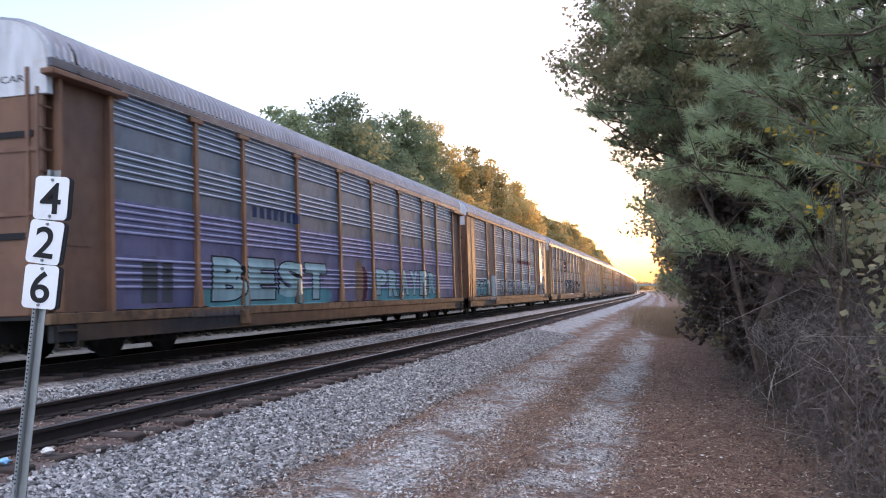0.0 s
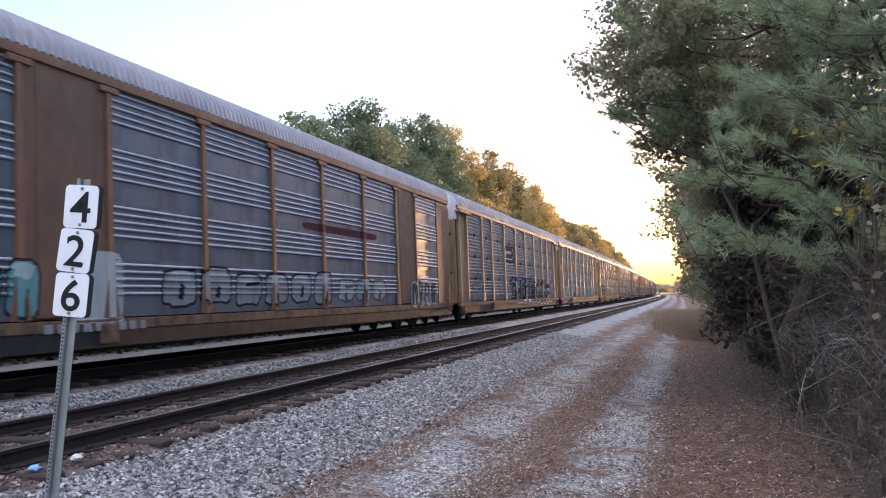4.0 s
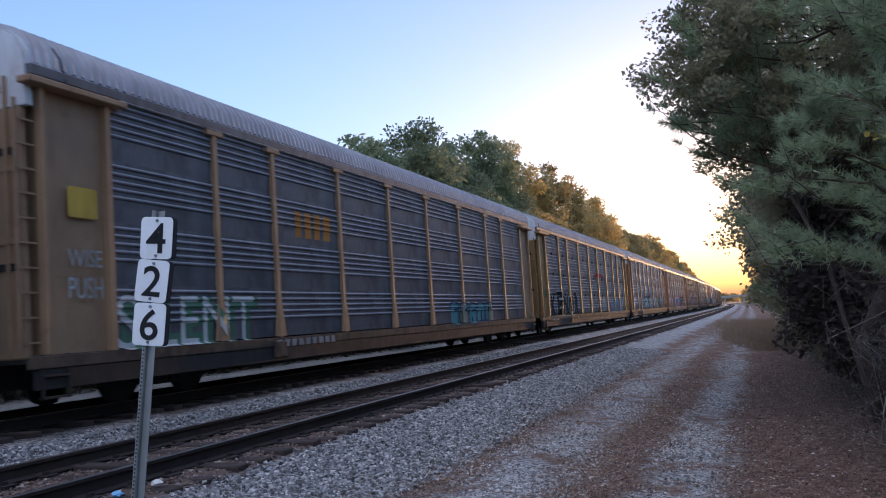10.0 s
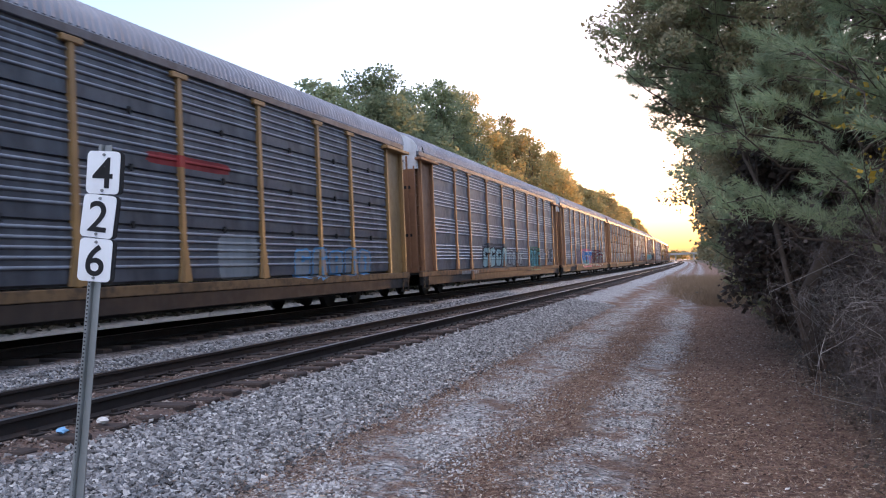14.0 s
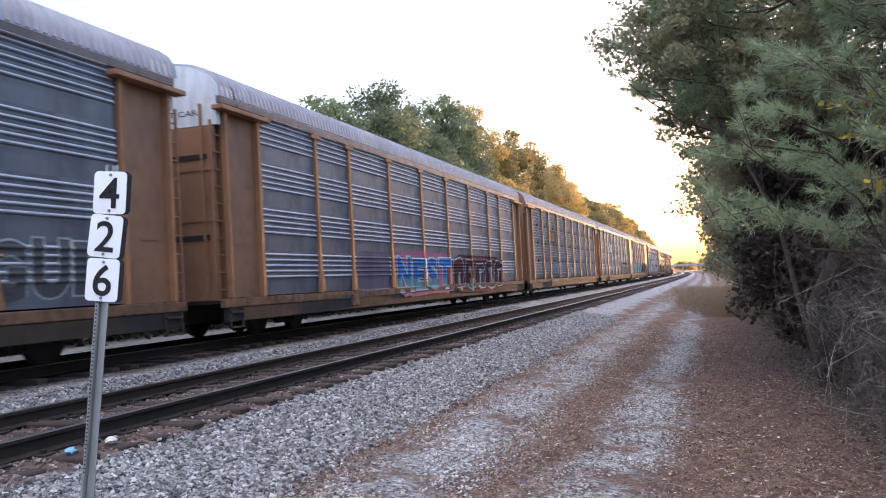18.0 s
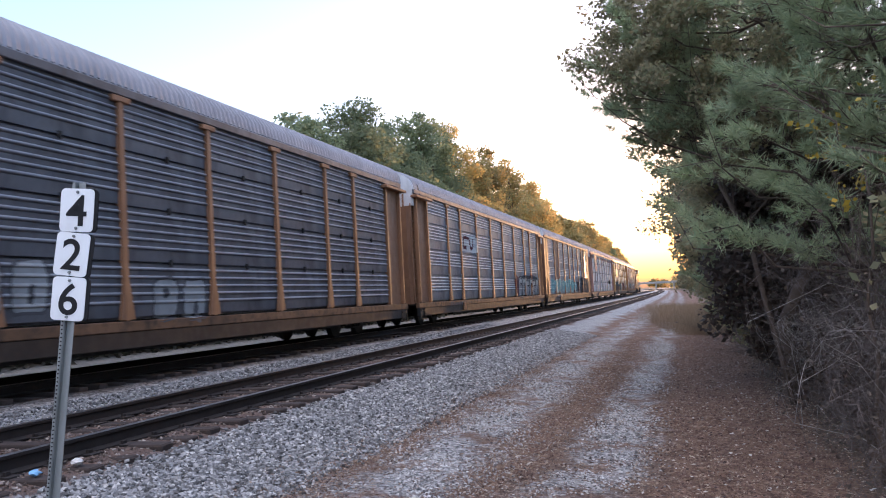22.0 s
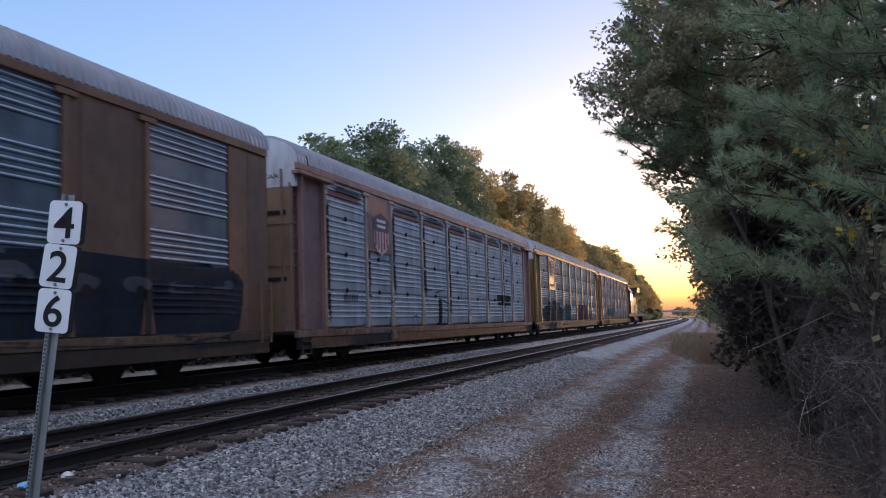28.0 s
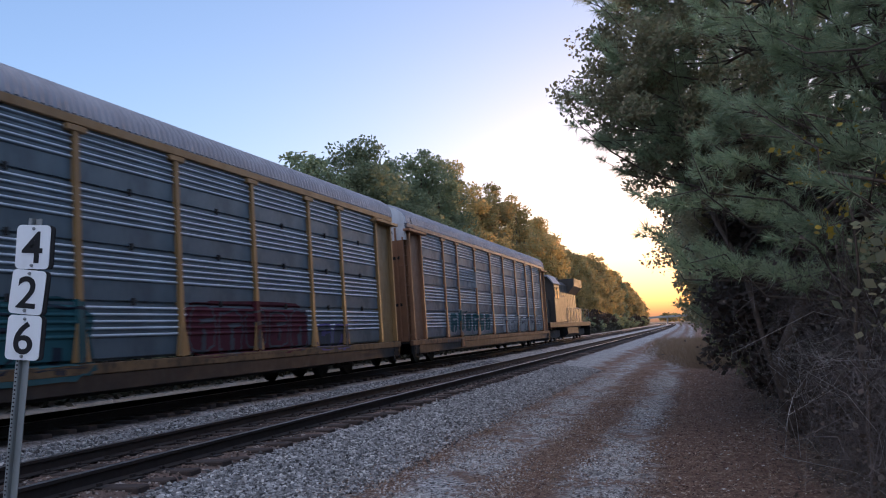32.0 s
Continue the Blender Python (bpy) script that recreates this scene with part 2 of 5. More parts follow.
# the last colour paints sky-lit rib tops into each panel
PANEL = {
    "grey": worn_paint("grey_steel_panel", (0.13, 0.145, 0.175), (0.08, 0.09, 0.115), (0.11, 0.09, 0.08), 0.42, 0.15, 0.7, 0.2, glow=(0.70, 0.71, 0.73)),
    "dark": worn_paint("dark_steel_panel", (0.11, 0.113, 0.13), (0.062, 0.064, 0.075), (0.085, 0.072, 0.065), 0.5, 0.2, 0.8, 0.45, glow=(0.36, 0.365, 0.39)),
    "blue": worn_paint("blue_grey_panel", (0.115, 0.145, 0.185), (0.07, 0.09, 0.12), (0.10, 0.09, 0.085), 0.40, 0.15, 0.6, 0.18, glow=(0.68, 0.71, 0.74)),
    "bright": worn_paint("teal_grey_panel", (0.11, 0.145, 0.17), (0.07, 0.095, 0.115), (0.09, 0.09, 0.09), 0.40, 0.1, 0.5, 0.15, glow=(0.86, 0.88, 0.90)),
    "white": worn_paint("whitewashed_panel", (0.45, 0.46, 0.48), (0.31, 0.32, 0.34), (0.11, 0.095, 0.09), 0.6, 0.0, 0.8, 0.3, glow=(0.52, 0.53, 0.55)),
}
BODY = {
    "brown": worn_paint("brown_car_paint", (0.18, 0.09, 0.052), (0.105, 0.055, 0.036), (0.12, 0.06, 0.04), 0.6, 0, 0.25),
    "tan": worn_paint("tan_car_paint", (0.31, 0.20, 0.115), (0.21, 0.135, 0.08), (0.16, 0.085, 0.045), 0.55, 0, 0.25),
    "yellow": worn_paint("yellow_car_paint", (0.28, 0.165, 0.06), (0.19, 0.112, 0.045), (0.18, 0.09, 0.045), 0.5, 0, 0.25),
    "red": worn_paint("faded_red_car_paint", (0.27, 0.15, 0.135), (0.18, 0.10, 0.092), (0.12, 0.07, 0.05), 0.65, 0, 0.25),
    "ash": worn_paint("ash_grey_car_paint", (0.27, 0.255, 0.255), (0.17, 0.165, 0.17), (0.20, 0.12, 0.09), 0.6, 0, 0.5),
    "orange": worn_paint("orange_brown_car_paint", (0.26, 0.125, 0.062), (0.18, 0.086, 0.045), (0.14, 0.07, 0.04), 0.55, 0, 0.25),
}
SILL_PAINT = {k: worn_paint("dirty_%s_sill" % k, v, tuple(0.5 * c for c in v), (0.025, 0.02, 0.018), 0.75, 0.0, 0.6, 0.7, 0.48) for k, v in {"brown": (0.16, 0.095, 0.052), "tan": (0.085, 0.062, 0.042), "yellow": (0.18, 0.11, 0.05), "red": (0.21, 0.12, 0.10), "ash": (0.24, 0.19, 0.18), "orange": (0.17, 0.09, 0.048)}.items()}
GALV_POST = worn_paint("galvanised_post", (0.30, 0.31, 0.31), (0.20, 0.21, 0.21), (0.25, 0.17, 0.11), 0.5, 0.5, 0.4, 0.2)
SIGN_WHITE = worn_paint("sign_white", (0.80, 0.81, 0.82), (0.70, 0.70, 0.72), (0.45, 0.38, 0.30), 0.45, 0.0, 0.15, 0.12)
SIGN_BLACK = plain("sign_black", (0.012, 0.012, 0.014), 0.95)
BARK = worn_paint("bark", (0.12, 0.085, 0.06), (0.07, 0.05, 0.04), (0.18, 0.13, 0.10), 0.95)
TWIG = plain("bare_twig", (0.14, 0.11, 0.098), 0.9, 0, 0.5, 3.0)
PALE_TWIG = plain("pale_dead_twig", (0.33, 0.29, 0.26), 0.9, 0, 0.3, 3.0)
PINE = leaf_material("pine_needles", [(0.23, 0.30, 0.175), (0.32, 0.39, 0.225), (0.40, 0.44, 0.26), (0.33, 0.37, 0.215)], 0.5, 0.5)
SHRUB = leaf_material("shrub_leaves", [(0.24, 0.26, 0.15), (0.31, 0.31, 0.175), (0.38, 0.325, 0.18), (0.32, 0.275, 0.165)], 0.6, 0.6)
BROWN_LEAF = leaf_material("brown_leaves", [(0.08, 0.052, 0.04), (0.12, 0.075, 0.055), (0.095, 0.07, 0.05), (0.07, 0.055, 0.042)], 0.7, 0.3)
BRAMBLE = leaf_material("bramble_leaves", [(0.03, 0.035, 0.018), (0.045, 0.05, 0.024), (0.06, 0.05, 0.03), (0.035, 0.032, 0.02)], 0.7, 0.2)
YELLOW_LEAF = leaf_material("yellow_leaves", [(0.45, 0.30, 0.03), (0.38, 0.26, 0.05), (0.50, 0.34, 0.06), (0.42, 0.30, 0.04)], 0.6, 0.4)
OAK = leaf_material("oak_leaves", [(0.21, 0.255, 0.15), (0.27, 0.31, 0.17), (0.34, 0.33, 0.17), (0.25, 0.28, 0.155)], 0.6, 0.6)
AUTUMN = leaf_material("autumn_leaves", [(0.36, 0.32, 0.14), (0.54, 0.37, 0.14), (0.64, 0.38, 0.14), (0.40, 0.33, 0.14)], 0.6, 0.65)
DRY_GRASS = leaf_material("dry_grass", [(0.27, 0.185, 0.115), (0.36, 0.26, 0.165), (0.21, 0.145, 0.09), (0.31, 0.22, 0.14)], 0.8, 0.4)


# ---- mesh tools ----
def mesh_from(name, verts, faces):
    """A mesh from an array of corners and an array of faces of one size."""
    verts, faces = np.asarray(verts, np.float32), np.asarray(faces, np.int32)
    me = bpy.data.meshes.new(name)
    me.vertices.add(len(verts))
    me.vertices.foreach_set("co", verts.ravel())
    n, k = faces.shape
    me.loops.add(n * k)
    me.loops.foreach_set("vertex_index", faces.ravel())
    me.polygons.add(n)
    me.polygons.foreach_set("loop_start", np.arange(0, n * k, k, dtype=np.int32))
    me.polygons.foreach_set("loop_total", np.full(n, k, np.int32))
    me.polygons.foreach_set("use_smooth", [False] * n)
    me.update(calc_edges=True)
    return me


class Solid:
    """Collects boxes, prisms and tubes for one mesh."""

    def __init__(self):
        self.bm = bmesh.new()

    def box(self, x0, y0, z0, x1, y1, z1, bevel=0.0):
        vs = [self.bm.verts.new((x, y, z)) for z in (z0, z1) for y in (y0, y1) for x in (x0, x1)]
        fs = [self.bm.faces.new([vs[i] for i in q]) for q in ((0, 2, 3, 1), (4, 5, 7, 6), (0, 1, 5, 4), (2, 6, 7, 3), (0, 4, 6, 2), (1, 3, 7, 5))]
        if bevel:
            es = list({e for f in fs for e in f.edges})
            bmesh.ops.bevel(self.bm, geom=es, offset=bevel, segments=1, affect='EDGES')
        return self

    def prism(self, outline, axis, a, b):
        """A flat outline pushed along an axis (0 x, 1 y, 2 z) from a to b."""
        def at(p, v):
            p = list(p)
            p.insert(axis, v)
            return p
        lo = [self.bm.verts.new(at(p, a)) for p in outline]
        hi = [self.bm.verts.new(at(p, b)) for p in outline]
        n = len(outline)
        self.bm.faces.new(lo[::-1])
        self.bm.faces.new(hi)
        for i in range(n):
            self.bm.faces.new((lo[i], lo[(i + 1) % n], hi[(i + 1) % n], hi[i]))
        return self

    def tube(self, points, radii, sides=6):
        rings = []
        pts = [Vector(p) for p in points]
        for i, p in enumerate(pts):
            d = (pts[min(i + 1, len(pts) - 1)] - pts[max(i - 1, 0)]).normalized()
            s = d.cross(Vector((0, 0, 1)) if abs(d.z) < 0.9 else Vector((1, 0, 0))).normalized()
            w = d.cross(s)
            r = float(radii[i] if isinstance(radii, (list, tuple)) else radii)
            rings.append([self.bm.verts.new(p + r * (math.cos(2 * math.pi * j / sides) * s + math.sin(2 * math.pi * j / sides) * w)) for j in range(sides)])
        for a, b in zip(rings, rings[1:]):
            for j in range(sides):
                self.bm.faces.new((a[j], a[(j + 1) % sides], b[(j + 1) % sides], b[j]))
        self.bm.faces.new(rings[0][::-1])
        self.bm.faces.new(rings[-1])
        return self

    def mesh(self, name, smooth_faces=False):
        bmesh.ops.recalc_face_normals(self.bm, faces=self.bm.faces)
        me = bpy.data.meshes.new(name)
        self.bm.to_mesh(me)
        self.bm.free()
        if smooth_faces:
            me.polygons.foreach_set("use_smooth", [True] * len(me.polygons))
        return me


def part(name, data, mat, parent=None, label="", at=None):
    """One mesh object with a material of its own under a thing or a part."""
    if isinstance(data, Solid):
        data = data.mesh(name)
    if not data.materials:
        data.materials.append(mat)
    ob = new(name, data)
    ob.material_slots[0].link = 'OBJECT'
    ob.material_slots[0].material = mat
    ob.parent = parent
    if at is not None:
        ob.matrix_local = at
    if label:
        ob["label"] = label
    return ob


def thing(name, label, category, group="", kind=""):
    return tagged(new(name), label, category, group, kind)


# ---- ground ----
def profile(u):
    """Height of the ground across the tracks, with the railheads at 0."""
    return np.interp(u, [-60, -30, -22, -16.5, -14.0, -12.5, -12.1, -9.35, -8.5, -7.9, -5.5, -5.2, -3.6, -2.4, -0.3, 1.2, 6, 40],
                     [2.5, 1.2, 0.45, 0.0, -0.2, -0.08, -0.04, -0.04, -0.19, -0.20, -0.185, -0.235, -0.53, -0.56, -0.70, -0.72, -0.55, 0.3])


def height(u, y):
    """The ground with its lumps and the two ruts of the path."""
    lump = 0.03 * np.sin(u * 2.1 + 1.3 * np.sin(y * 0.7)) * np.sin(y * 1.1 + u) * smooth(-4.6, -3.4, u)
    ruts = 0.03 * (np.exp(-((u + 2.5) / 0.35) ** 2) + np.exp(-((u + 0.95) / 0.3) ** 2))
    return profile(u) + lump - ruts


def ground():
    us = np.concatenate([[-1500, -600, -250, -100, -60, -40, -30], np.arange(-26, -14, 1.5), np.arange(-14, 3, 0.2), np.arange(3, 12, 1.0), [14, 20, 30, 60, 120, 300, 700, 1500]])
    ys = np.concatenate([[-1500, -700, -400, -250, -150, -90, -50, -25, -12, -4], np.arange(0, 40, 0.3), np.arange(40, 120, 2.0), np.arange(120, 1000, 20.0), [1200, 1600, 2200, 3200]])
    U, Y = np.meshgrid(us, ys)
    Z = height(U, Y) + np.random.default_rng(3).normal(0, 1, U.shape) * np.where((U > -26) & (U < 3), 0.006, 0.0)
    X = bent(U, np.clip(Y, -500, 900))
    n, k = U.shape
    idx = np.arange(n * k).reshape(n, k)
    faces = np.stack([idx[:-1, :-1], idx[:-1, 1:], idx[1:, 1:], idx[1:, :-1]], -1).reshape(-1, 4)
    me = mesh_from("ground", np.stack([X, Y, Z], -1).reshape(-1, 3), faces)
    at = me.attributes.new("across", 'FLOAT', 'POINT')
    at.data.foreach_set("value", U.astype(np.float32).ravel())
    me.polygons.foreach_set("use_smooth", [True] * len(me.polygons))
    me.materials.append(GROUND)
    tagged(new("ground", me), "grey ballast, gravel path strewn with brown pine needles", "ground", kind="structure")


ground()


# ---- tracks ----
def line_points(u, y0, y1, step):
    return [(bent(u, y), y) for y in np.arange(y0, y1 + step / 2, step)]


def swept(name, u, section, y0, y1, step, lift=0.0):
    """A section (offset across, height) drawn along the bend of the track."""
    pts = line_points(u, y0, y1, step)
    k = len(section)
    V = np.array([(x + o, y, z + lift) for x, y in pts for o, z in section])
    idx = np.arange(len(V)).reshape(-1, k)
    F = np.concatenate([np.stack([idx[:-1, i], idx[:-1, (i + 1) % k], idx[1:, (i + 1) % k], idx[1:, i]], -1) for i in range(k)])
    return mesh_from(name, V, F)


RAIL_SECTION = [(-0.07, -0.17), (0.07, -0.17), (0.07, -0.158), (0.012, -0.135), (0.01, -0.045), (0.036, -0.035), (0.036, -0.006), (-0.036, -0.006), (-0.036, -0.035), (-0.01, -0.045), (-0.012, -0.135), (-0.07, -0.158)]
HEAD_SECTION = [(-0.034, -0.006), (0.034, -0.006), (0.034, -0.003), (0.026, 0.0), (-0.026, 0.0), (-0.034, -0.003)]


def track(centre, label, lift=0.0):
    t = thing("railway_track", label, "track", kind="structure")
    for side in (-0.755, 0.755):
        r = part("rail", swept("rail", centre + side, RAIL_SECTION, -340, 900, 8, lift), RAIL_SIDE, t, "rust-brown steel rail")
        part("rail_head", swept("rail_head", centre + side, HEAD_SECTION, -340, 900, 8, lift), RAIL_TOP, r, "bright worn railhead")
    tie = Solid().box(-1.3, -0.11, -0.38, 1.3, 0.11, -0.175, 0.015).mesh("tie")
    rng = random.Random(int(-centre * 10))
    near = [y for y in np.arange(2.0, 110, 0.53)]
    for y in near:
        part("tie", tie, TIE, t, at=pose(bent(centre, y) + rng.uniform(-0.05, 0.05), y + rng.uniform(-0.03, 0.03), lift + rng.uniform(-0.02, 0.024), rng.uniform(-1.2, 1.2), rng.uniform(-0.8, 0.8), rng.uniform(-1.5, 1.5)))
    V, F = [], []
    for y in list(np.arange(-340, 2, 0.53)) + list(np.arange(110, 700, 0.53)):
        x, b = bent(centre, y), len(V)
        V += [(x + sx * 1.3, y + sy * 0.11, z + lift) for z in (-0.38, -0.175) for sy in (-1, 1) for sx in (-1, 1)]
        F += [[b + i for i in q] for q in ((4, 5, 7, 6), (0, 1, 5, 4), (2, 6, 7, 3), (0, 4, 6, 2), (1, 3, 7, 5))]
    tagged(part("distant_ties", mesh_from("distant_ties", V, F), TIE, t), kind="stuff")
    plate = Solid().box(-0.18, -0.09, -0.176, 0.18, 0.09, -0.163).box(-0.1, -0.03, -0.165, -0.07, 0.03, -0.13).box(0.07, -0.03, -0.165, 0.1, 0.03, -0.13).mesh("tie_plate")
    return t, plate


near_track, PLATE = track(NEAR_TRACK, "rusty single track on weathered wooden ties")
far_track = track(FAR_TRACK, "track on ballast beneath the passing train", FAR_LIFT)[0]
for y in np.arange(2.0, 40, 0.53):
    for s in (-0.755, 0.755):
        part("tie_plate", PLATE, RAIL_SIDE, near_track, at=pose(bent(NEAR_TRACK, y) + s, y, 0))


# ---- autorack cars ----
HALF_W, HALF_L = 1.55, 13.7
EAVE, PANEL_TOP, PANEL_BOTTOM, SILL_BOTTOM = 4.78, 4.66, 0.86, 0.46
BAYS = [2.74, 2.02, 2.93, 2.95, 2.82, 2.95, 2.93, 2.02, 2.74]
BAY_START = -12.05
ROW_H = (PANEL_TOP - PANEL_BOTTOM) / 4


def rib_profile(style="grouped"):
    """Depth of one corrugated panel, from its top down: rounded ribs, then a flat that leans in, and a slot at the foot of some."""
    ribs, foot = {"grouped": ((0.095, 0.215, 0.335, 0.455, 0.575), 0.61), "slotted": ((0.09, 0.205, 0.32, 0.435, 0.55), 0.60),
                  "even": ((0.09, 0.235, 0.38, 0.525, 0.67), 0.72)}[style]
    pts = [(0.0, 0.0)]
    for r in ribs:
        pts += [(r - 0.036, 0.0), (r - 0.022, 0.016), (r - 0.006, 0.025), (r + 0.008, 0.027), (r + 0.020, 0.018), (r + 0.032, 0.0)]
    pts.append((foot, 0.0))
    if style == "grouped":
        return pts + [(0.70, -0.005), (ROW_H - 0.03, -0.008), (ROW_H - 0.001, -0.008)]
    return pts + [(ROW_H - 0.045, -0.003), (ROW_H - 0.044, -0.065), (ROW_H - 0.001, -0.065)]


def depth_at(z, style="grouped"):
    """How far the side stands out at height z, for paint that lies on it."""
    d = (PANEL_TOP - z) % ROW_H if PANEL_BOTTOM < z < PANEL_TOP else -1
    if d < 0:
        return 0.055 if z > PANEL_BOTTOM - 0.022 else 0.082
    p = rib_profile(style)
    return float(np.interp(d, [a for a, _ in p], [b for _, b in p]))


def panel_mesh(width, style):
    p = rib_profile(style)
    w = width / 2 - 0.05
    n = len(p)
    V = [(d, -w, -a) for a, d in p] + [(d, w, -a) for a, d in p] + [(-0.09, -w, 0), (-0.09, -w, -ROW_H + 0.001), (-0.09, w, 0), (-0.09, w, -ROW_H + 0.001)]
    F = [(i, i + 1, n + i + 1, n + i) for i in range(n - 1)]
    F += [(2 * n, 0, n, 2 * n + 2), (n - 1, 2 * n + 1, 2 * n + 3, 2 * n - 1), (2 * n, 2 * n + 1, n - 1, 0), (2 * n + 2, n, 2 * n - 1, 2 * n + 3)]
    me = mesh_from("side_panel", V, F)
    return me


def roof_outline(steps=12):
    pts = []
    for i in range(steps + 1):
        a = math.pi * i / steps
        x = math.cos(a)
        pts.append((HALF_W * 0.985 * math.copysign(abs(x) ** 0.75, x), EAVE - 0.02 + 0.75 * math.sin(a) ** 0.85))
    return pts


def roof_mesh():
    """Arched roof of pressed steel with ribs across it."""
    out = roof_outline()
    ys, lift = [], []
    y = -HALF_L + 0.1
    while y < HALF_L - 0.1:
        for dy, h in ((0, 0), (0.08, 0), (0.095, 0.07), (0.155, 0.07)):
            ys.append(y + dy)
            lift.append(h)
        y += 0.18
    V = [(x * (1 + h / 3), yy, z + h) for yy, h in zip(ys, lift) for x, z in out]
    k = len(out)
    idx = np.arange(len(V)).reshape(-1, k)
    F = np.stack([idx[:-1, :-1], idx[1:, :-1], idx[1:, 1:], idx[:-1, 1:]], -1).reshape(-1, 4)
    me = mesh_from("roof", V, F)
    me.polygons.foreach_set("use_smooth", [True] * len(F))
    return me


def ladder_mesh(top, rungs):
    s = Solid()
    s.box(-0.02, -0.22, 0, 0.02, -0.18, top).box(-0.02, 0.18, 0, 0.02, 0.22, top)
    for i in range(rungs):
        z = 0.15 + i * 0.335
        s.box(-0.014, -0.18, z, 0.014, 0.18, z + 0.026)
    return s.mesh("ladder")


def half_arch(z0, inset=0.0):
    top = [(x * (1 - inset), z) for x, z in roof_outline()]
    return [(-HALF_W * (1 - inset), z0)] + top[::-1] + [(HALF_W * (1 - inset), z0)]


def truck_mesh():
    """Side frames, bolster and springs of a two-axle truck."""
    s = Solid()
    for x in (-1.0, 1.0):
        s.prism([(-1.25, 0.36), (-1.2, 0.56), (-0.75, 0.60), (-0.45, 0.76), (0.45, 0.76), (0.75, 0.60), (1.2, 0.56), (1.25, 0.36), (0.95, 0.34), (0.6, 0.42), (0.4, 0.22), (-0.4, 0.22), (-0.6, 0.42), (-0.95, 0.34)], 0, x - 0.07, x + 0.07)
        for y in (-0.2, 0.0, 0.2):
            s.tube([(x + 0.09, y, 0.28), (x + 0.09, y, 0.56)], 0.06, 8)
        for y in (-0.9, 0.9):
            s.tube([(x, y, 0.44), (x + math.copysign(0.16, x), y, 0.44)], 0.13, 10)
    s.box(-1.1, -0.22, 0.42, 1.1, 0.22, 0.70)
    return s.mesh("truck")


def wheel_mesh():
    s = Solid()
    s.tube([(-0.065, 0, 0), (-0.06, 0, 0), (0.0, 0, 0), (0.03, 0, 0), (0.065, 0, 0)], [0.40, 0.445, 0.435, 0.42, 0.415], 24)
    s.tube([(0.06, 0, 0), (0.10, 0, 0)], [0.14, 0.11], 12)
    return s.mesh("wheel")


def coupler_mesh():
    s = Solid()
    s.box(-0.09, 0, 0.72, 0.09, 0.55, 0.92, 0.02).box(-0.2, 0.42, 0.68, 0.2, 0.62, 0.96, 0.03)
    s.tube([(0.35, 0.1, 0.75), (0.38, 0.3, 0.45), (0.36, 0.5, 0.32), (0.3, 0.62, 0.42)], 0.025, 6)
    s.tube([(-0.35, 0.1, 0.75), (-0.38, 0.3, 0.5), (-0.36, 0.55, 0.4)], 0.025, 6)
    return s.mesh("coupler")


def words(text, width, tall, at):
    """Lettering in the built-in font, centred and scaled to a width and a height."""
    c = bpy.data.curves.new("words", "FONT")
    c.body, c.offset, c.resolution_u = text, 0.01, 3
    ob = new("words", c)
    me = bpy.data.meshes.new_from_object(ob.evaluated_get(bpy.context.evaluated_depsgraph_get()))
    bpy.data.objects.remove(ob)
    co = np.empty(len(me.vertices) * 3)
    me.vertices.foreach_get("co", co)
    co = co.reshape(-1, 3)
    lo, hi = co.min(0), co.max(0)
    co[:, 0] = ((co[:, 0] - lo[0]) / (hi[0] - lo[0]) - 0.5) * width
    co[:, 1] = (co[:, 1] - lo[1]) / (hi[1] - lo[1]) * tall
    me.vertices.foreach_set("co", co.ravel())
    me.transform(at)
    bm = bmesh.new()
    bm.from_mesh(me)
    left, letters = set(bm.faces), []
    while left:
        island, edge = set(), [left.pop()]
        while edge:
            f = edge.pop()
            island.add(f)
            near = {g for e in f.edges for g in e.link_faces} & left
            left -= near
            edge += near
        order = sorted({v for f in island for v in f.verts}, key=lambda v: v.index)
        at_index = {v: i for i, v in enumerate(order)}
        out = bpy.data.meshes.new("letter")
        out.from_pydata([v.co[:] for v in order], [], [[at_index[v] for v in f.verts] for f in island])
        letters.append(out)
    bm.free()
    bpy.data.meshes.remove(me)
    return letters


def side_wall_far():
    """The side turned away: one sheet of ribs between its posts."""
    p = [(z, d) for r in range(4) for z, d in [(PANEL_TOP - r * ROW_H - a, d) for a, d in rib_profile()]]
    V = [(-d, y, z) for y in (-12.05, 12.05) for z, d in p]
    n = len(p)
    return mesh_from("far_side_wall", V, [(i, n + i, n + i + 1, i + 1) for i in range(n - 1)])


MESH = {}
for w in set(BAYS):
    for look_of in ("grouped", "slotted", "even"):
        MESH["panel", w, look_of] = panel_mesh(w, look_of)
    MESH["solid", w] = Solid().box(-0.04, -w / 2 + 0.05, PANEL_BOTTOM + 0.02, 0.02, w / 2 - 0.05, PANEL_TOP, 0.01).box(0.0, -w / 2 + 0.35, PANEL_BOTTOM + 0.02, 0.03, -w / 2 + 0.38, PANEL_TOP).mesh("solid_panel")
MESH["roof"] = roof_mesh()
MESH["latch"] = Solid().box(-0.03, -0.035, -0.06, 0.03, 0.035, 0.06, 0.008).mesh("latch")
MESH["daylight"] = Solid().box(-0.02, -HALF_L + 1.9, PANEL_TOP - 0.012, 0.062, HALF_L - 1.9, PANEL_TOP + 0.012).mesh("top_flange")
MESH["eave"] = Solid().box(-0.06, -HALF_L + 0.1, PANEL_TOP - 0.01, 0.045, HALF_L - 0.1, EAVE + 0.02, 0.01).mesh("eave_rail")
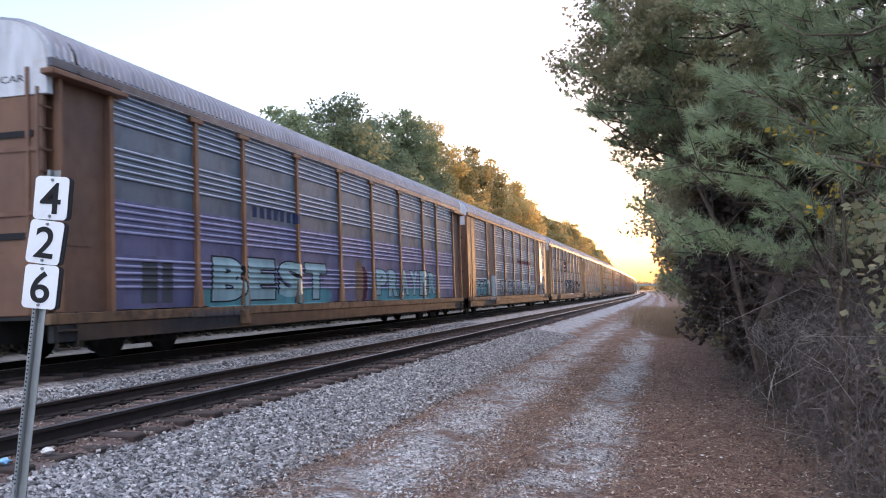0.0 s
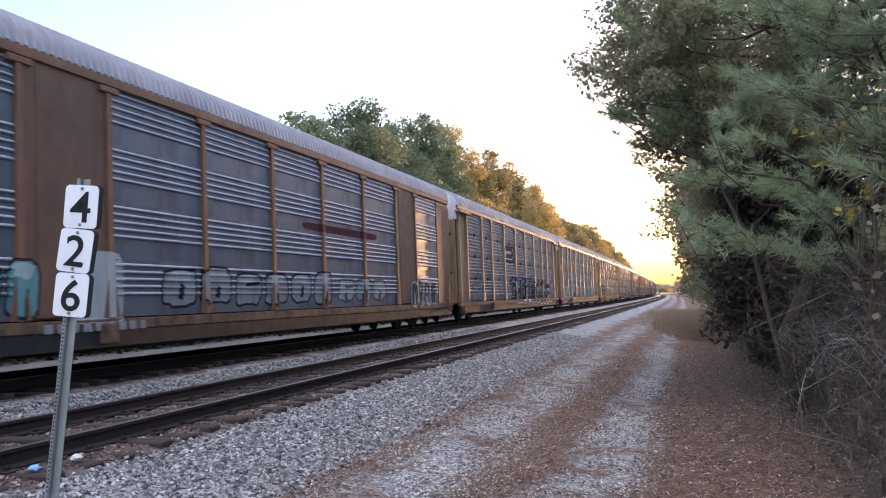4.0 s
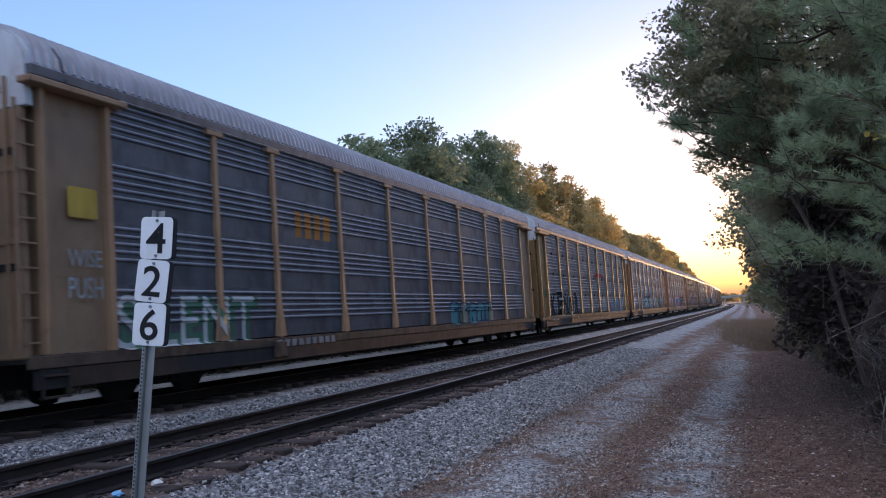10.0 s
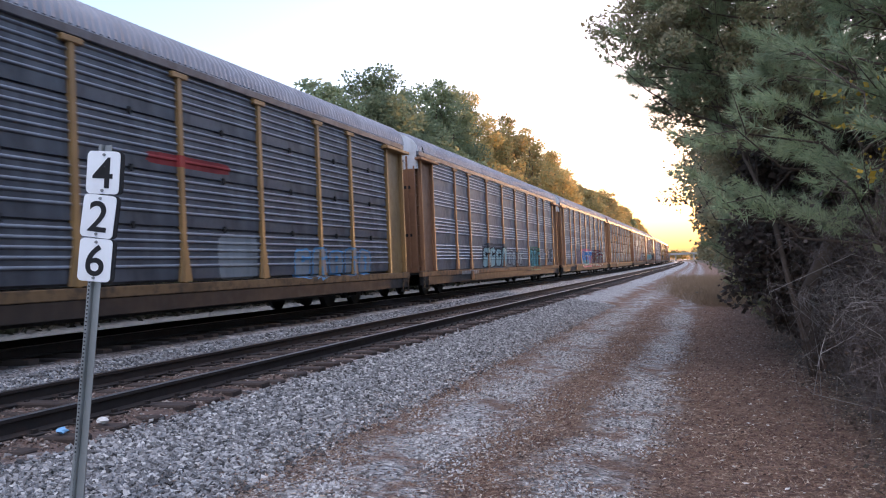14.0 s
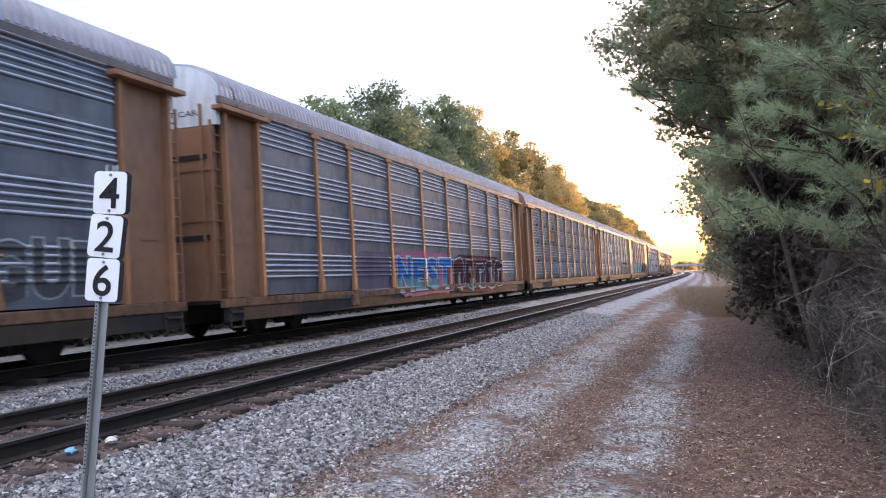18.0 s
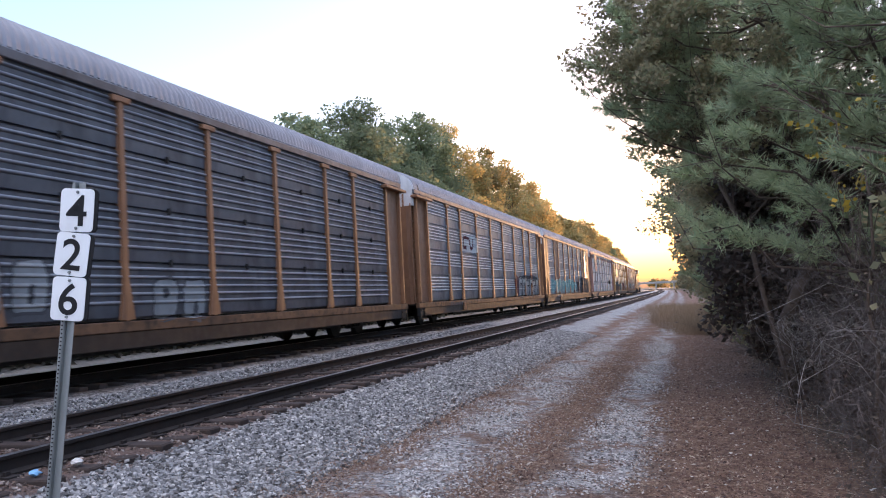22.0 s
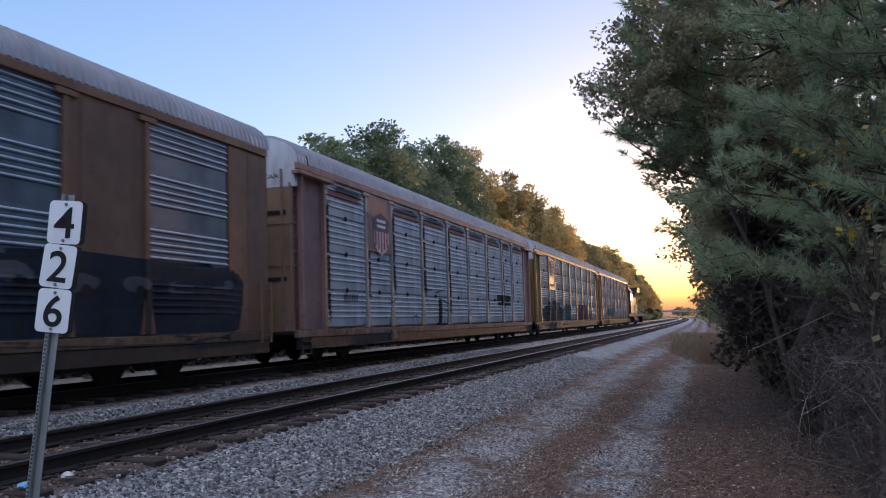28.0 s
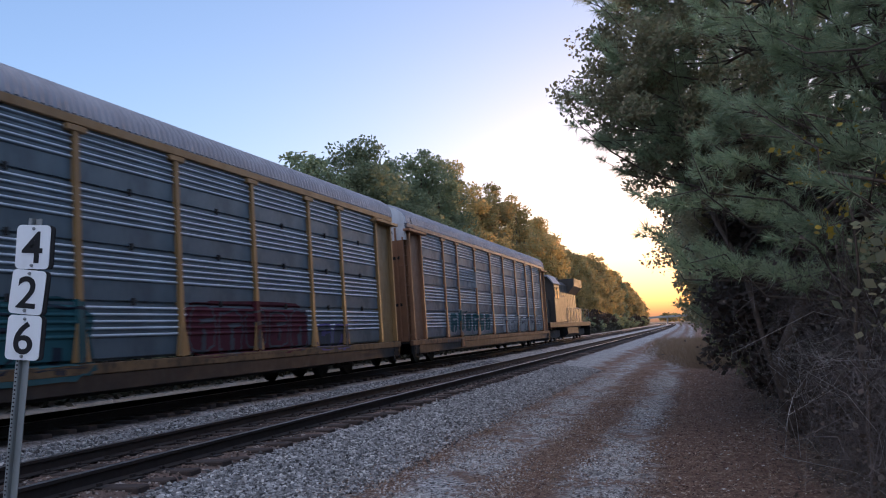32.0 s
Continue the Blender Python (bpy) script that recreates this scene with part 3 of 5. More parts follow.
MESH["post"] = Solid().box(-0.05, -0.062, PANEL_BOTTOM - 0.02, 0.055, 0.062, PANEL_TOP - 0.06, 0.008).prism([(-0.075, 1.5), (-0.2, 0.86), (0.2, 0.86), (0.075, 1.5)], 0, 0.012, 0.05).box(-0.05, -0.24, PANEL_TOP - 0.13, 0.075, 0.24, PANEL_TOP - 0.03, 0.01).mesh("post")
MESH["sill"] = Solid().box(-0.08, -HALF_L, SILL_BOTTOM + 0.20, 0.05, HALF_L, PANEL_BOTTOM - 0.025, 0.012).mesh("side_sill")
MESH["lower_sill"] = Solid().box(-0.08, -HALF_L + 0.1, SILL_BOTTOM - 0.08, 0.03, HALF_L - 0.1, SILL_BOTTOM + 0.20, 0.01).mesh("lower_sill")
MESH["corner"] = Solid().prism([(-0.40, -0.90), (-0.34, -0.90), (-0.34, -0.60), (-0.055, -0.60), (-0.055, 0.60), (0.05, 0.60), (0.05, 0.71), (-0.12, 0.71), (-0.12, -0.54), (-0.40, -0.54)], 2, PANEL_BOTTOM - 0.02, PANEL_TOP).box(-0.06, -0.38, 1.9, -0.045, 0.2, 1.94).mesh("corner_wall")
MESH["stile"] = Solid().box(-0.07, -0.68, PANEL_BOTTOM - 0.02, 0.06, -0.605, PANEL_TOP - 0.1, 0.01).mesh("corner_stile")
MESH["flush_corner"] = Solid().box(-0.1, -0.90, PANEL_BOTTOM - 0.02, 0.0, -0.06, PANEL_TOP, 0.012).box(-0.1, -0.05, PANEL_BOTTOM - 0.02, 0.005, 0.71, PANEL_TOP, 0.012).box(-0.09, -0.93, PANEL_BOTTOM, -0.02, -0.90, PANEL_TOP).mesh("corner_wall")
MESH["shelf"] = Solid().box(-0.05, -1.0, PANEL_TOP - 0.16, 0.19, 0.95, PANEL_TOP - 0.07, 0.012).mesh("grab_shelf")
MESH["ladder"] = ladder_mesh(3.45, 10)
MESH["short_ladder"] = ladder_mesh(1.3, 4)
MESH["end_door"] = Solid().box(-1.42, -0.05, 0.80, 1.42, 0.05, 4.22, 0.02).mesh("end_door")
MESH["door_post"] = Solid().box(-0.03, -0.078, 0.82, 0.03, -0.051, 4.2).mesh("door_post")
MESH["door_rail"] = Solid().box(-1.38, -0.072, 0.0, 1.38, -0.051, 0.07).mesh("door_rail")
MESH["folded_door"] = Solid().box(-1.42, -0.02, 0.80, 1.42, 0.05, 4.22).mesh("folded_end_door")
MESH["fold"] = Solid().prism([(-0.22, -0.021), (-0.12, -0.18), (0.12, -0.18), (0.22, -0.021)], 2, 0.81, 4.20).mesh("door_fold")
MESH["slot"] = Solid().box(-0.46, -0.012, -0.05, 0.46, 0.012, 0.05).mesh("slot")
MESH["end_cap"] = Solid().prism(half_arch(4.23, 0.02), 1, -0.06, 0.06).mesh("end_cap")
MESH["seal"] = Solid().prism(half_arch(4.66, -0.03), 1, 0.35, 0.40).mesh("roof_seal")
MESH["excess"] = words("EXCESS HEIGHT CAR", 2.1, 0.11, pose(0.05, -0.063, 4.44, 90, 0, 0))
MESH["hood"] = Solid().prism(half_arch(4.70, -0.012), 1, -0.25, 0.35).mesh("roof_end")
MESH["frame"] = Solid().box(-1.45, -HALF_L + 0.1, 0.74, 1.45, HALF_L - 0.1, 0.84).box(-0.35, -HALF_L + 0.2, 0.36, 0.35, HALF_L - 0.2, 0.76).box(-1.4, -8.6, 0.26, -1.2, 8.6, 0.76).box(-0.9, -8.6, 0.30, 0.9, -8.0, 0.76).box(-0.9, 8.0, 0.30, 0.9, 8.6, 0.76).box(1.15, -8.4, 0.32, 1.35, 8.4, 0.76).mesh("underframe")
MESH["truck"] = truck_mesh()
MESH["wheel"] = wheel_mesh()
MESH["axle"] = Solid().tube([(-0.75, 0, 0), (0.75, 0, 0)], 0.08, 8).mesh("axle")
MESH["coupler"] = coupler_mesh()
MESH["far"] = side_wall_far()
MESH["step"] = Solid().box(-0.02, -0.25, 0.25, 0.02, -0.22, 0.85).box(-0.02, 0.22, 0.25, 0.02, 0.25, 0.85).box(-0.05, -0.25, 0.26, 0.05, 0.25, 0.29).box(-0.05, -0.25, 0.55, 0.05, 0.25, 0.58).mesh("step")
MESH["box"] = Solid().box(-0.1, -0.22, -0.16, 0.08, 0.22, 0.16, 0.02).mesh("equipment_box")


STYLE, FLAT_BAYS = {}, {}


def autorack(label, body="brown", panels="grey", solid=(), door="end_door", roof=None, cap=None, tint=None, style="grouped", posts=None, ends=None):
    """One enclosed auto carrier; its y runs along the train, +x is the side that shows."""
    car = thing("autorack_car", label, "rail car", "cars of the train")
    STYLE[car.name], FLAT_BAYS[car.name] = style, solid
    paint = BODY[body]
    steel = PANEL[panels] if isinstance(panels, str) else panels
    y = BAY_START
    edges = [y]
    for i, w in enumerate(BAYS):
        mid = y + w / 2
        if i in solid:
            part("solid_panel", MESH["solid", w], paint, car, "flat painted panel", pose(HALF_W - 0.03, mid, 0))
        else:
            for r in range(4):
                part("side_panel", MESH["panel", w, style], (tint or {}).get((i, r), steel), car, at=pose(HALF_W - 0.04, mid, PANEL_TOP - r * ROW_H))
            if style != "grouped":
                for r in range(1, 4):
                    for spot in ((mid - w / 2 + 0.1, mid + w / 2 - 0.1) if panels == "blue" else (mid,)):
                        part("latch", MESH["latch"], GALV_POST if panels == "blue" else BLACK_STEEL, car, at=pose(HALF_W - 0.03, spot, PANEL_TOP - r * ROW_H + 0.03))
        y += w
        edges.append(y)
    for e in edges[1:-1]:
        part("post", MESH["post"], BODY[posts] if posts else paint, car, at=pose(HALF_W - 0.02, e, 0))
    # added white strip in place of the bright sky line under the eave
    if style == "grouped" and not solid:
        part("top_flange", MESH["daylight"], WHITE_PANEL, car, "thin white strip standing in for sky light over the panels", pose(HALF_W - 0.03, 0, 0))
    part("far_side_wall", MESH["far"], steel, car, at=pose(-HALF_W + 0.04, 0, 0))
    part("roof", MESH["roof"], roof or GALVANISED, car, "ribbed grey galvanised roof")
    for s in (1, -1):
        part("eave_rail", MESH["eave"], paint if solid or panels == "white" or "shield" in label else PANEL["dark"], car, at=pose(s * (HALF_W - 0.01), 0, 0, 0, 0, 0 if s > 0 else 180))
        part("side_sill", MESH["sill"], SILL_PAINT[body], car, at=pose(s * (HALF_W - 0.01), 0, 0, 0, 0, 0 if s > 0 else 180))
        part("lower_sill", MESH["lower_sill"], BLACK_STEEL, car, "grimy black lower sill", pose(s * (HALF_W - 0.01), 0, 0, 0, 0, 0 if s > 0 else 180))
        for end in (-1, 1):
            flip = pose(0, 0, 0) if end < 0 else Matrix.Diagonal((1, -1, 1, 1))
            at = Matrix.Translation((s * (HALF_W - 0.02), end * (HALF_L - 0.94), 0))
            if s < 0:
                at = at @ Matrix.Diagonal((-1, 1, 1, 1))
            part("corner_wall", MESH["flush_corner" if solid else "corner"], paint, car, at=at @ flip)
            if s > 0 and solid:
                part("ladder", MESH["short_ladder"], paint, car, at=pose(HALF_W + 0.05, end * (HALF_L - 0.28), 0.6))
            elif s > 0:
                part("corner_stile", MESH["stile"], paint, car, at=at @ flip)
                part("grab_shelf", MESH["shelf"], paint, car, at=at @ flip)
                part("ladder", MESH["ladder"], paint, car, at=pose(HALF_W - 0.10, end * (HALF_L - 0.12), 0.85))
                part("step", MESH["step"], BLACK_STEEL, car, at=pose(HALF_W + 0.02, end * (HALF_L - 0.4), 0))
    for end in (-1, 1):
        turn = 0 if end < 0 else 180
        door_paint = BODY[ends] if ends else paint
        d = part(door, MESH[door], door_paint, car, at=pose(0, end * (HALF_L - 0.12), 0, 0, 0, turn))
        over = part("end_cap", MESH["end_cap"], cap or WHITE_PANEL, car, "pale arched panel over the end doors", pose(0, end * (HALF_L - 0.13), 0, 0, 0, turn))
        part("roof_end", MESH["hood"], cap or WHITE_PANEL, car, at=pose(0, end * (HALF_L - 0.36), 0.0, 0, 0, turn))
        if end < 0 and not solid:
            part("roof_seal", MESH["seal"], BLACK_STEEL, car, "black seal round the roof's end", pose(0, end * (HALF_L - 0.36), 0.0, 0, 0, turn))
        if not cap and not solid and end < 0:
            for letter in MESH["excess"]:
                part("letter", letter, SIGN_BLACK, over, "small black painted letter")
        if door == "folded_door":
            for i in range(6):
                part("door_fold", MESH["fold"], door_paint, d, at=pose(-1.18 + i * 0.47, 0, 0))
        if door == "end_door":
            part("door_post", MESH["door_post"], door_paint, d)
            for z in (2.35, 3.35):
                part("door_rail", MESH["door_rail"], door_paint, d, at=pose(0, 0, z))
            for z in (2.04, 3.62):
                part("slot", MESH["slot"], SIGN_BLACK, d, at=pose(0.80, -0.06, z))
        tr = part("truck", MESH["truck"], BLACK_STEEL, car, at=pose(0, end * 10.2, 0))
        for ay in (-0.9, 0.9):
            part("axle", MESH["axle"], BLACK_STEEL, tr, at=pose(0, ay, 0.42))
            for wx in (-0.755, 0.755):
                part("wheel", MESH["wheel"], BLACK_STEEL, tr, at=pose(wx, ay, 0.42, 0, 0, 0 if wx > 0 else 180))
        part("coupler", MESH["coupler"], BLACK_STEEL, car, at=pose(0, end * (HALF_L - 0.02), 0, 0, 0, 0 if end > 0 else 180))
    part("underframe", MESH["frame"], BLACK_STEEL, car)
    part("equipment_box", MESH["box"], SILL_PAINT[body], car, at=pose(HALF_W, -7.4, 0.6))
    return car


# its lilac last colour stands in for sky light on the ribs
PURPLE = worn_paint("purple_sprayed_panel", (0.15, 0.15, 0.27), (0.10, 0.10, 0.19), (0.13, 0.11, 0.13), 0.42, 0.25, 0.6, 0.3, glow=(0.42, 0.40, 0.54))
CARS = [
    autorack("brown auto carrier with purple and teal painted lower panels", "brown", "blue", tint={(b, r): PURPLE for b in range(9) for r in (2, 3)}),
    autorack("brown auto carrier with flat brown panels and pale lettering", "brown", "grey", (1, 7)),
    autorack("tan auto carrier with dark panels and blue outlined graffiti", "tan", "dark", style="even"),
    autorack("tan-brown auto carrier with white graffiti letters near its end", "tan", "dark"),
    autorack("yellow auto carrier with dark panels and black graffiti", "yellow", "dark", style="even"),
    autorack("orange-brown auto carrier with faded white graffiti", "orange", "grey"),
    autorack("orange-brown auto carrier with blue and pink graffiti", "orange", "grey"),
    autorack("brown auto carrier with dark roof and dirty panels", "orange", "dark", style="even", cap=BODY["orange"]),
    autorack("brown auto carrier with folding doors and blue-grey panels", "orange", "blue", style="slotted", door="folded_door"),
    autorack("brown auto carrier with flat panels and teal graffiti", "brown", "blue", (1, 7)),
    autorack("faded red auto carrier with whitewashed panels and shield", "red", "white", posts="ash", ends="tan", style="even"),
    autorack("yellow auto carrier with blue-grey panels and shield", "yellow", "bright", style="slotted"),
    autorack("orange-brown auto carrier coupled to the locomotive", "orange", "blue", style="slotted"),
]


# ---- paint on the cars ----
PAINT = {
    "white": (0.58, 0.60, 0.60), "pale": (0.40, 0.43, 0.43), "grey": (0.30, 0.31, 0.32), "black": (0.02, 0.02, 0.023), "teal": (0.13, 0.32, 0.34),
    "aqua": (0.36, 0.50, 0.51), "blue": (0.06, 0.13, 0.30), "sky": (0.14, 0.34, 0.58), "pink": (0.48, 0.16, 0.25), "maroon": (0.10, 0.022, 0.032),
    "green": (0.10, 0.20, 0.13), "purple": (0.15, 0.12, 0.28), "orange": (0.50, 0.22, 0.05), "yellow": (0.55, 0.38, 0.07), "navy": (0.035, 0.05, 0.115), "red": (0.32, 0.05, 0.05),
    "deep_teal": (0.03, 0.10, 0.115), "smoke": (0.09, 0.09, 0.10), "faded_red": (0.26, 0.13, 0.11), "tan": (0.24, 0.15, 0.10), "azure": (0.05, 0.19, 0.46), "night": (0.018, 0.026, 0.04), "faded_pink": (0.17, 0.14, 0.18),
}
PAINT = {k: worn_paint("sprayed_" + k, v, tuple(0.72 * c for c in v), tuple(0.6 * c + 0.02 for c in v), 0.72, 0.0, 0.5, 0.45) for k, v in PAINT.items()}
for m in PAINT.values():
    m.node_tree.nodes["Principled BSDF"].inputs["Specular IOR Level"].default_value = 0.2
EDGES = [BAY_START + sum(BAYS[:i]) for i in range(10)]


def on_side(name, polygons, mat, car, layer, label="", flat=None):
    """Flat outlines (y, z) laid on the ribs and posts of a car's side, `layer` coats thick."""
    for poly in polygons:
        bm = bmesh.new()
        bm.faces.new([bm.verts.new((0, y, z)) for y, z in poly])
        lay(name, bm, mat, car, layer, label, flat)


def lay(name, bm, mat, car, layer, label="", flat=None):
    if not bm.verts:
        return
    zs = [v.co.z for v in bm.verts]
    ys = [v.co.y for v in bm.verts]
    cuts = [PANEL_BOTTOM, PANEL_BOTTOM - 0.021, PANEL_BOTTOM - 0.0215]
    for r in range(4):
        cuts += [PANEL_TOP - r * ROW_H - a for a, _ in rib_profile(STYLE[car.name])[1:-1]]
    for z in cuts:
        if min(zs) < z < max(zs):
            bmesh.ops.bisect_plane(bm, geom=bm.verts[:] + bm.edges[:] + bm.faces[:], plane_co=(0, 0, z), plane_no=(0, 0, 1), dist=1e-5)
    for e in EDGES[1:-1]:
        for y in (e - 0.082, e - 0.08, e + 0.08, e + 0.082):
            if min(ys) < y < max(ys):
                bmesh.ops.bisect_plane(bm, geom=bm.verts[:] + bm.edges[:] + bm.faces[:], plane_co=(0, y, 0), plane_no=(0, 1, 0), dist=1e-5)
    for v in bm.verts:
        d = depth_at(v.co.z, STYLE[car.name])
        if any(abs(v.co.y - e) < 0.081 for e in EDGES[1:-1]) and v.co.z > PANEL_BOTTOM - 0.02:
            d = max(d, 0.078)
        if any(EDGES[i] < v.co.y < EDGES[i + 1] for i in FLAT_BAYS[car.name]):
            d = max(d, 0.05)
        if v.co.y < EDGES[0] or v.co.y > EDGES[-1]:
            d = max(d, 0.03)
        v.co.x = (HALF_W - 0.04 + d if flat is None else HALF_W + flat) + 0.0025 * layer
    bmesh.ops.triangulate(bm, faces=bm.faces[:])
    for f in bm.faces:
        f.normal_update()
        if f.normal.x < 0:
            f.normal_flip()
    me = bpy.data.meshes.new(name)
    bm.to_mesh(me)
    bm.free()
    part(name, me, mat, car, label)


def blob(rng, y0, y1, z0, z1, rough=0.12, n=26, square=0.6, lean=0.0):
    """A rounded, uneven outline that fills a box."""
    out = []
    for i in range(n):
        a = 2 * math.pi * i / n
        c, s = math.cos(a), math.sin(a)
        k = 1 - rough * rng.random()
        y = (y0 + y1) / 2 + (y1 - y0) / 2 * k * math.copysign(abs(c) ** square, c)
        z = (z0 + z1) / 2 + (z1 - z0) / 2 * k * math.copysign(abs(s) ** square, s)
        out.append((y + lean * (z - z0), z))
    return out


def stroke(p, q, w):
    (a, b), (c, d) = p, q
    L = math.hypot(c - a, d - b) or 1
    ny, nz = -(d - b) / L * w / 2, (c - a) / L * w / 2
    return [(a + ny, b + nz), (c + ny * 0.8, d + nz * 0.8), (c - ny * 0.8, d - nz * 0.8), (a - ny, b - nz)]


def graffiti(car, y0, y1, z0, z1, letters, fill, edge, ground=None, seed=0, strokes=2, lean=0.06, shine=None):
    """Sprayed piece: a cloud behind, fat letter shapes with an outline and cuts, none of them readable."""
    rng = random.Random(seed)
    z0, z1 = z0 - 0.2, z1 - 0.2
    w = (y1 - y0) / letters
    if ground:
        on_side("sprayed_cloud", [blob(rng, y0 - 0.12 * w, y1 + 0.12 * w, z0 - 0.04, z1 + 0.05, 0.10, 40, 0.35)], PAINT[ground], car, 1)
    outer, inner, cuts, high = [], [], [], []
    for i in range(letters):
        a, b = y0 + w * i + 0.01, y0 + w * (i + 1) - 0.01
        d0, d1 = z0 + rng.uniform(0, 0.10) * (z1 - z0), z1 - rng.uniform(0, 0.14) * (z1 - z0)
        s = rng.randrange(10 ** 6)
        t = min(0.055, w * 0.07)
        outer.append(blob(random.Random(s), a, b, d0, d1, 0.16, 22, 0.5, lean))
        inner.append(blob(random.Random(s), a + t, b - t, d0 + t, d1 - t, 0.16, 22, 0.5, lean))
        m, h = (a + b) / 2, d1 - d0
        for k in range(strokes):
            form = rng.randrange(4)
            off = lean * h / 2
            if form == 0:
                cuts.append(stroke((m + off, d0 + 0.22 * h), (m + off + 0.05 * w, d0 + rng.uniform(0.45, 0.6) * h), 0.13 * w))
            elif form == 1:
                cuts.append(stroke((m + off - 0.1 * w, d0 + 0.62 * h), (b - 0.12 * w + off, d0 + 0.66 * h), 0.10 * h))
            elif form == 2:
                cuts.append(stroke((m + off, d0), (m + off + rng.uniform(-0.1, 0.1) * w, d0 + 0.38 * h), 0.16 * w))
            else:
                cuts.append(blob(rng, m - 0.12 * w + off, m + 0.12 * w + off, d0 + 0.5 * h, d0 + 0.75 * h, 0.2, 10, 0.8))
        if shine:
            high.append(blob(rng, a + 0.15 * w, b - 0.15 * w, d0 + 0.62 * h, d1 - 0.1 * h, 0.3, 12, 0.8, lean))
    on_side("letter_outline", outer, PAINT[edge], car, 2)
    on_side("letter_fill", inner, PAINT[fill], car, 3)
    if high:
        on_side("letter_shine", high, PAINT[shine], car, 4)
    on_side("letter_cut", cuts, PAINT[edge], car, 5)


def lettering(car, body, y0, y1, z0, z1, mat, layer=4, bold=0.02, name="lettering", label=""):
    """Readable words in the built-in font, fitted to a box on the car's side."""
    c = bpy.data.curves.new(name, "FONT")
    c.body, c.offset = body, bold
    ob = new(name, c)
    me = bpy.data.meshes.new_from_object(ob.evaluated_get(bpy.context.evaluated_depsgraph_get()))
    bpy.data.objects.remove(ob)
    bm = bmesh.new()
    bm.from_mesh(me)
    bpy.data.meshes.remove(me)
    xs, zz = [v.co.x for v in bm.verts], [v.co.y for v in bm.verts]
    for v in bm.verts:
        x, z = v.co.x, v.co.y
        v.co = (0, y0 + (x - min(xs)) / (max(xs) - min(xs)) * (y1 - y0), z0 - 0.2 + (z - min(zz)) / (max(zz) - min(zz)) * (z1 - z0))
    lay(name, bm, mat, car, layer, label)


def glyph(char, bold):
    """One capital of the built-in font, made fat, in a box of 1 by 1."""
    c = bpy.data.curves.new("letter", "FONT")
    c.body, c.offset, c.resolution_u = char, bold, 4
    ob = new("letter", c)
    me = bpy.data.meshes.new_from_object(ob.evaluated_get(bpy.context.evaluated_depsgraph_get()))
    bpy.data.objects.remove(ob)
    bm = bmesh.new()
    bm.from_mesh(me)
    bpy.data.meshes.remove(me)
    return bm


def piece(car, word, y0, y1, z0, z1, fill, edge, cloud=None, low=None, seed=0, fat=0.055, rim=0.05, wave=0.08, shadow=None):
    """A sprayed word of fat letters, each with a rim, over a cloud; `low` tints the letters' feet."""
    rng = random.Random(seed)
    if cloud:
        on_side("sprayed_cloud", [blob(rng, y0 - 0.3, y1 + 0.3, z0 - 0.1, z1 + 0.12, 0.12, 44, 0.3)], PAINT[cloud], car, 1)
    w = (y1 - y0) / len(word)
    for i, char in enumerate(word):
        a, b = y0 + i * w + 0.02 * w, y0 + (i + 1) * w - 0.02 * w
        c, d = z0 + rng.uniform(0, wave) * (z1 - z0), z1 - rng.uniform(0, wave) * (z1 - z0)
        lean = rng.uniform(-0.06, 0.10)
        plain_box = glyph(char, fat + rim)
        xs, ys = [v.co.x for v in plain_box.verts], [v.co.y for v in plain_box.verts]
        plain_box.free()
        x0, x1, v0, v1 = min(xs), max(xs), min(ys), max(ys)
        coats = [("letter_outline", fat + rim, edge, 3, 0.0, None), ("letter_fill", fat, fill, 4, 0.0, None)]
        if shadow:
            coats.insert(0, ("letter_shadow", fat + rim, shadow, 2, 0.09, None))
        if low:
            coats.append(("letter_foot", fat, low, 5, 0.0, c + 0.36 * (d - c)))
        for name, bold, colour, layer, slip, top in coats:
            bm = glyph(char, bold)
            for v in bm.verts:
                p, q = (v.co.x - x0) / (x1 - x0), (v.co.y - v0) / (v1 - v0)
                z = c + q * (d - c)
                v.co = (0, a + p * (b - a) + lean * (z - c) + slip, z - slip * 0.5)
            if top is not None:
                bmesh.ops.bisect_plane(bm, geom=bm.verts[:] + bm.edges[:] + bm.faces[:], plane_co=(0, 0, top), plane_no=(0, 0, 1), clear_outer=True)
            lay(name, bm, PAINT[colour], car, layer)


def patch(car, y0, y1, z0, z1, mat, seed=0, layer=1, name="painted_patch", rough=0.06, square=0.3):
    on_side(name, [blob(random.Random(seed), y0, y1, z0 - 0.2, z1 - 0.2, rough, 30, square)], PAINT[mat], car, layer)


def bars(car, y0, y1, z0, z1, count, mat, name="painted_mark", flat=None):
    """Writing too small to read: plain bars of its size."""
    rng = random.Random(count)
    w = (y1 - y0) / count
    on_side(name, [[(y0 + i * w, z0 - 0.2), (y0 + (i + rng.uniform(0.55, 0.8)) * w, z0 - 0.2), (y0 + (i + rng.uniform(0.55, 0.8)) * w, z1 - 0.2), (y0 + i * w, z1 - 0.2)] for i in range(count)], PAINT[mat], car, 2, "", flat)


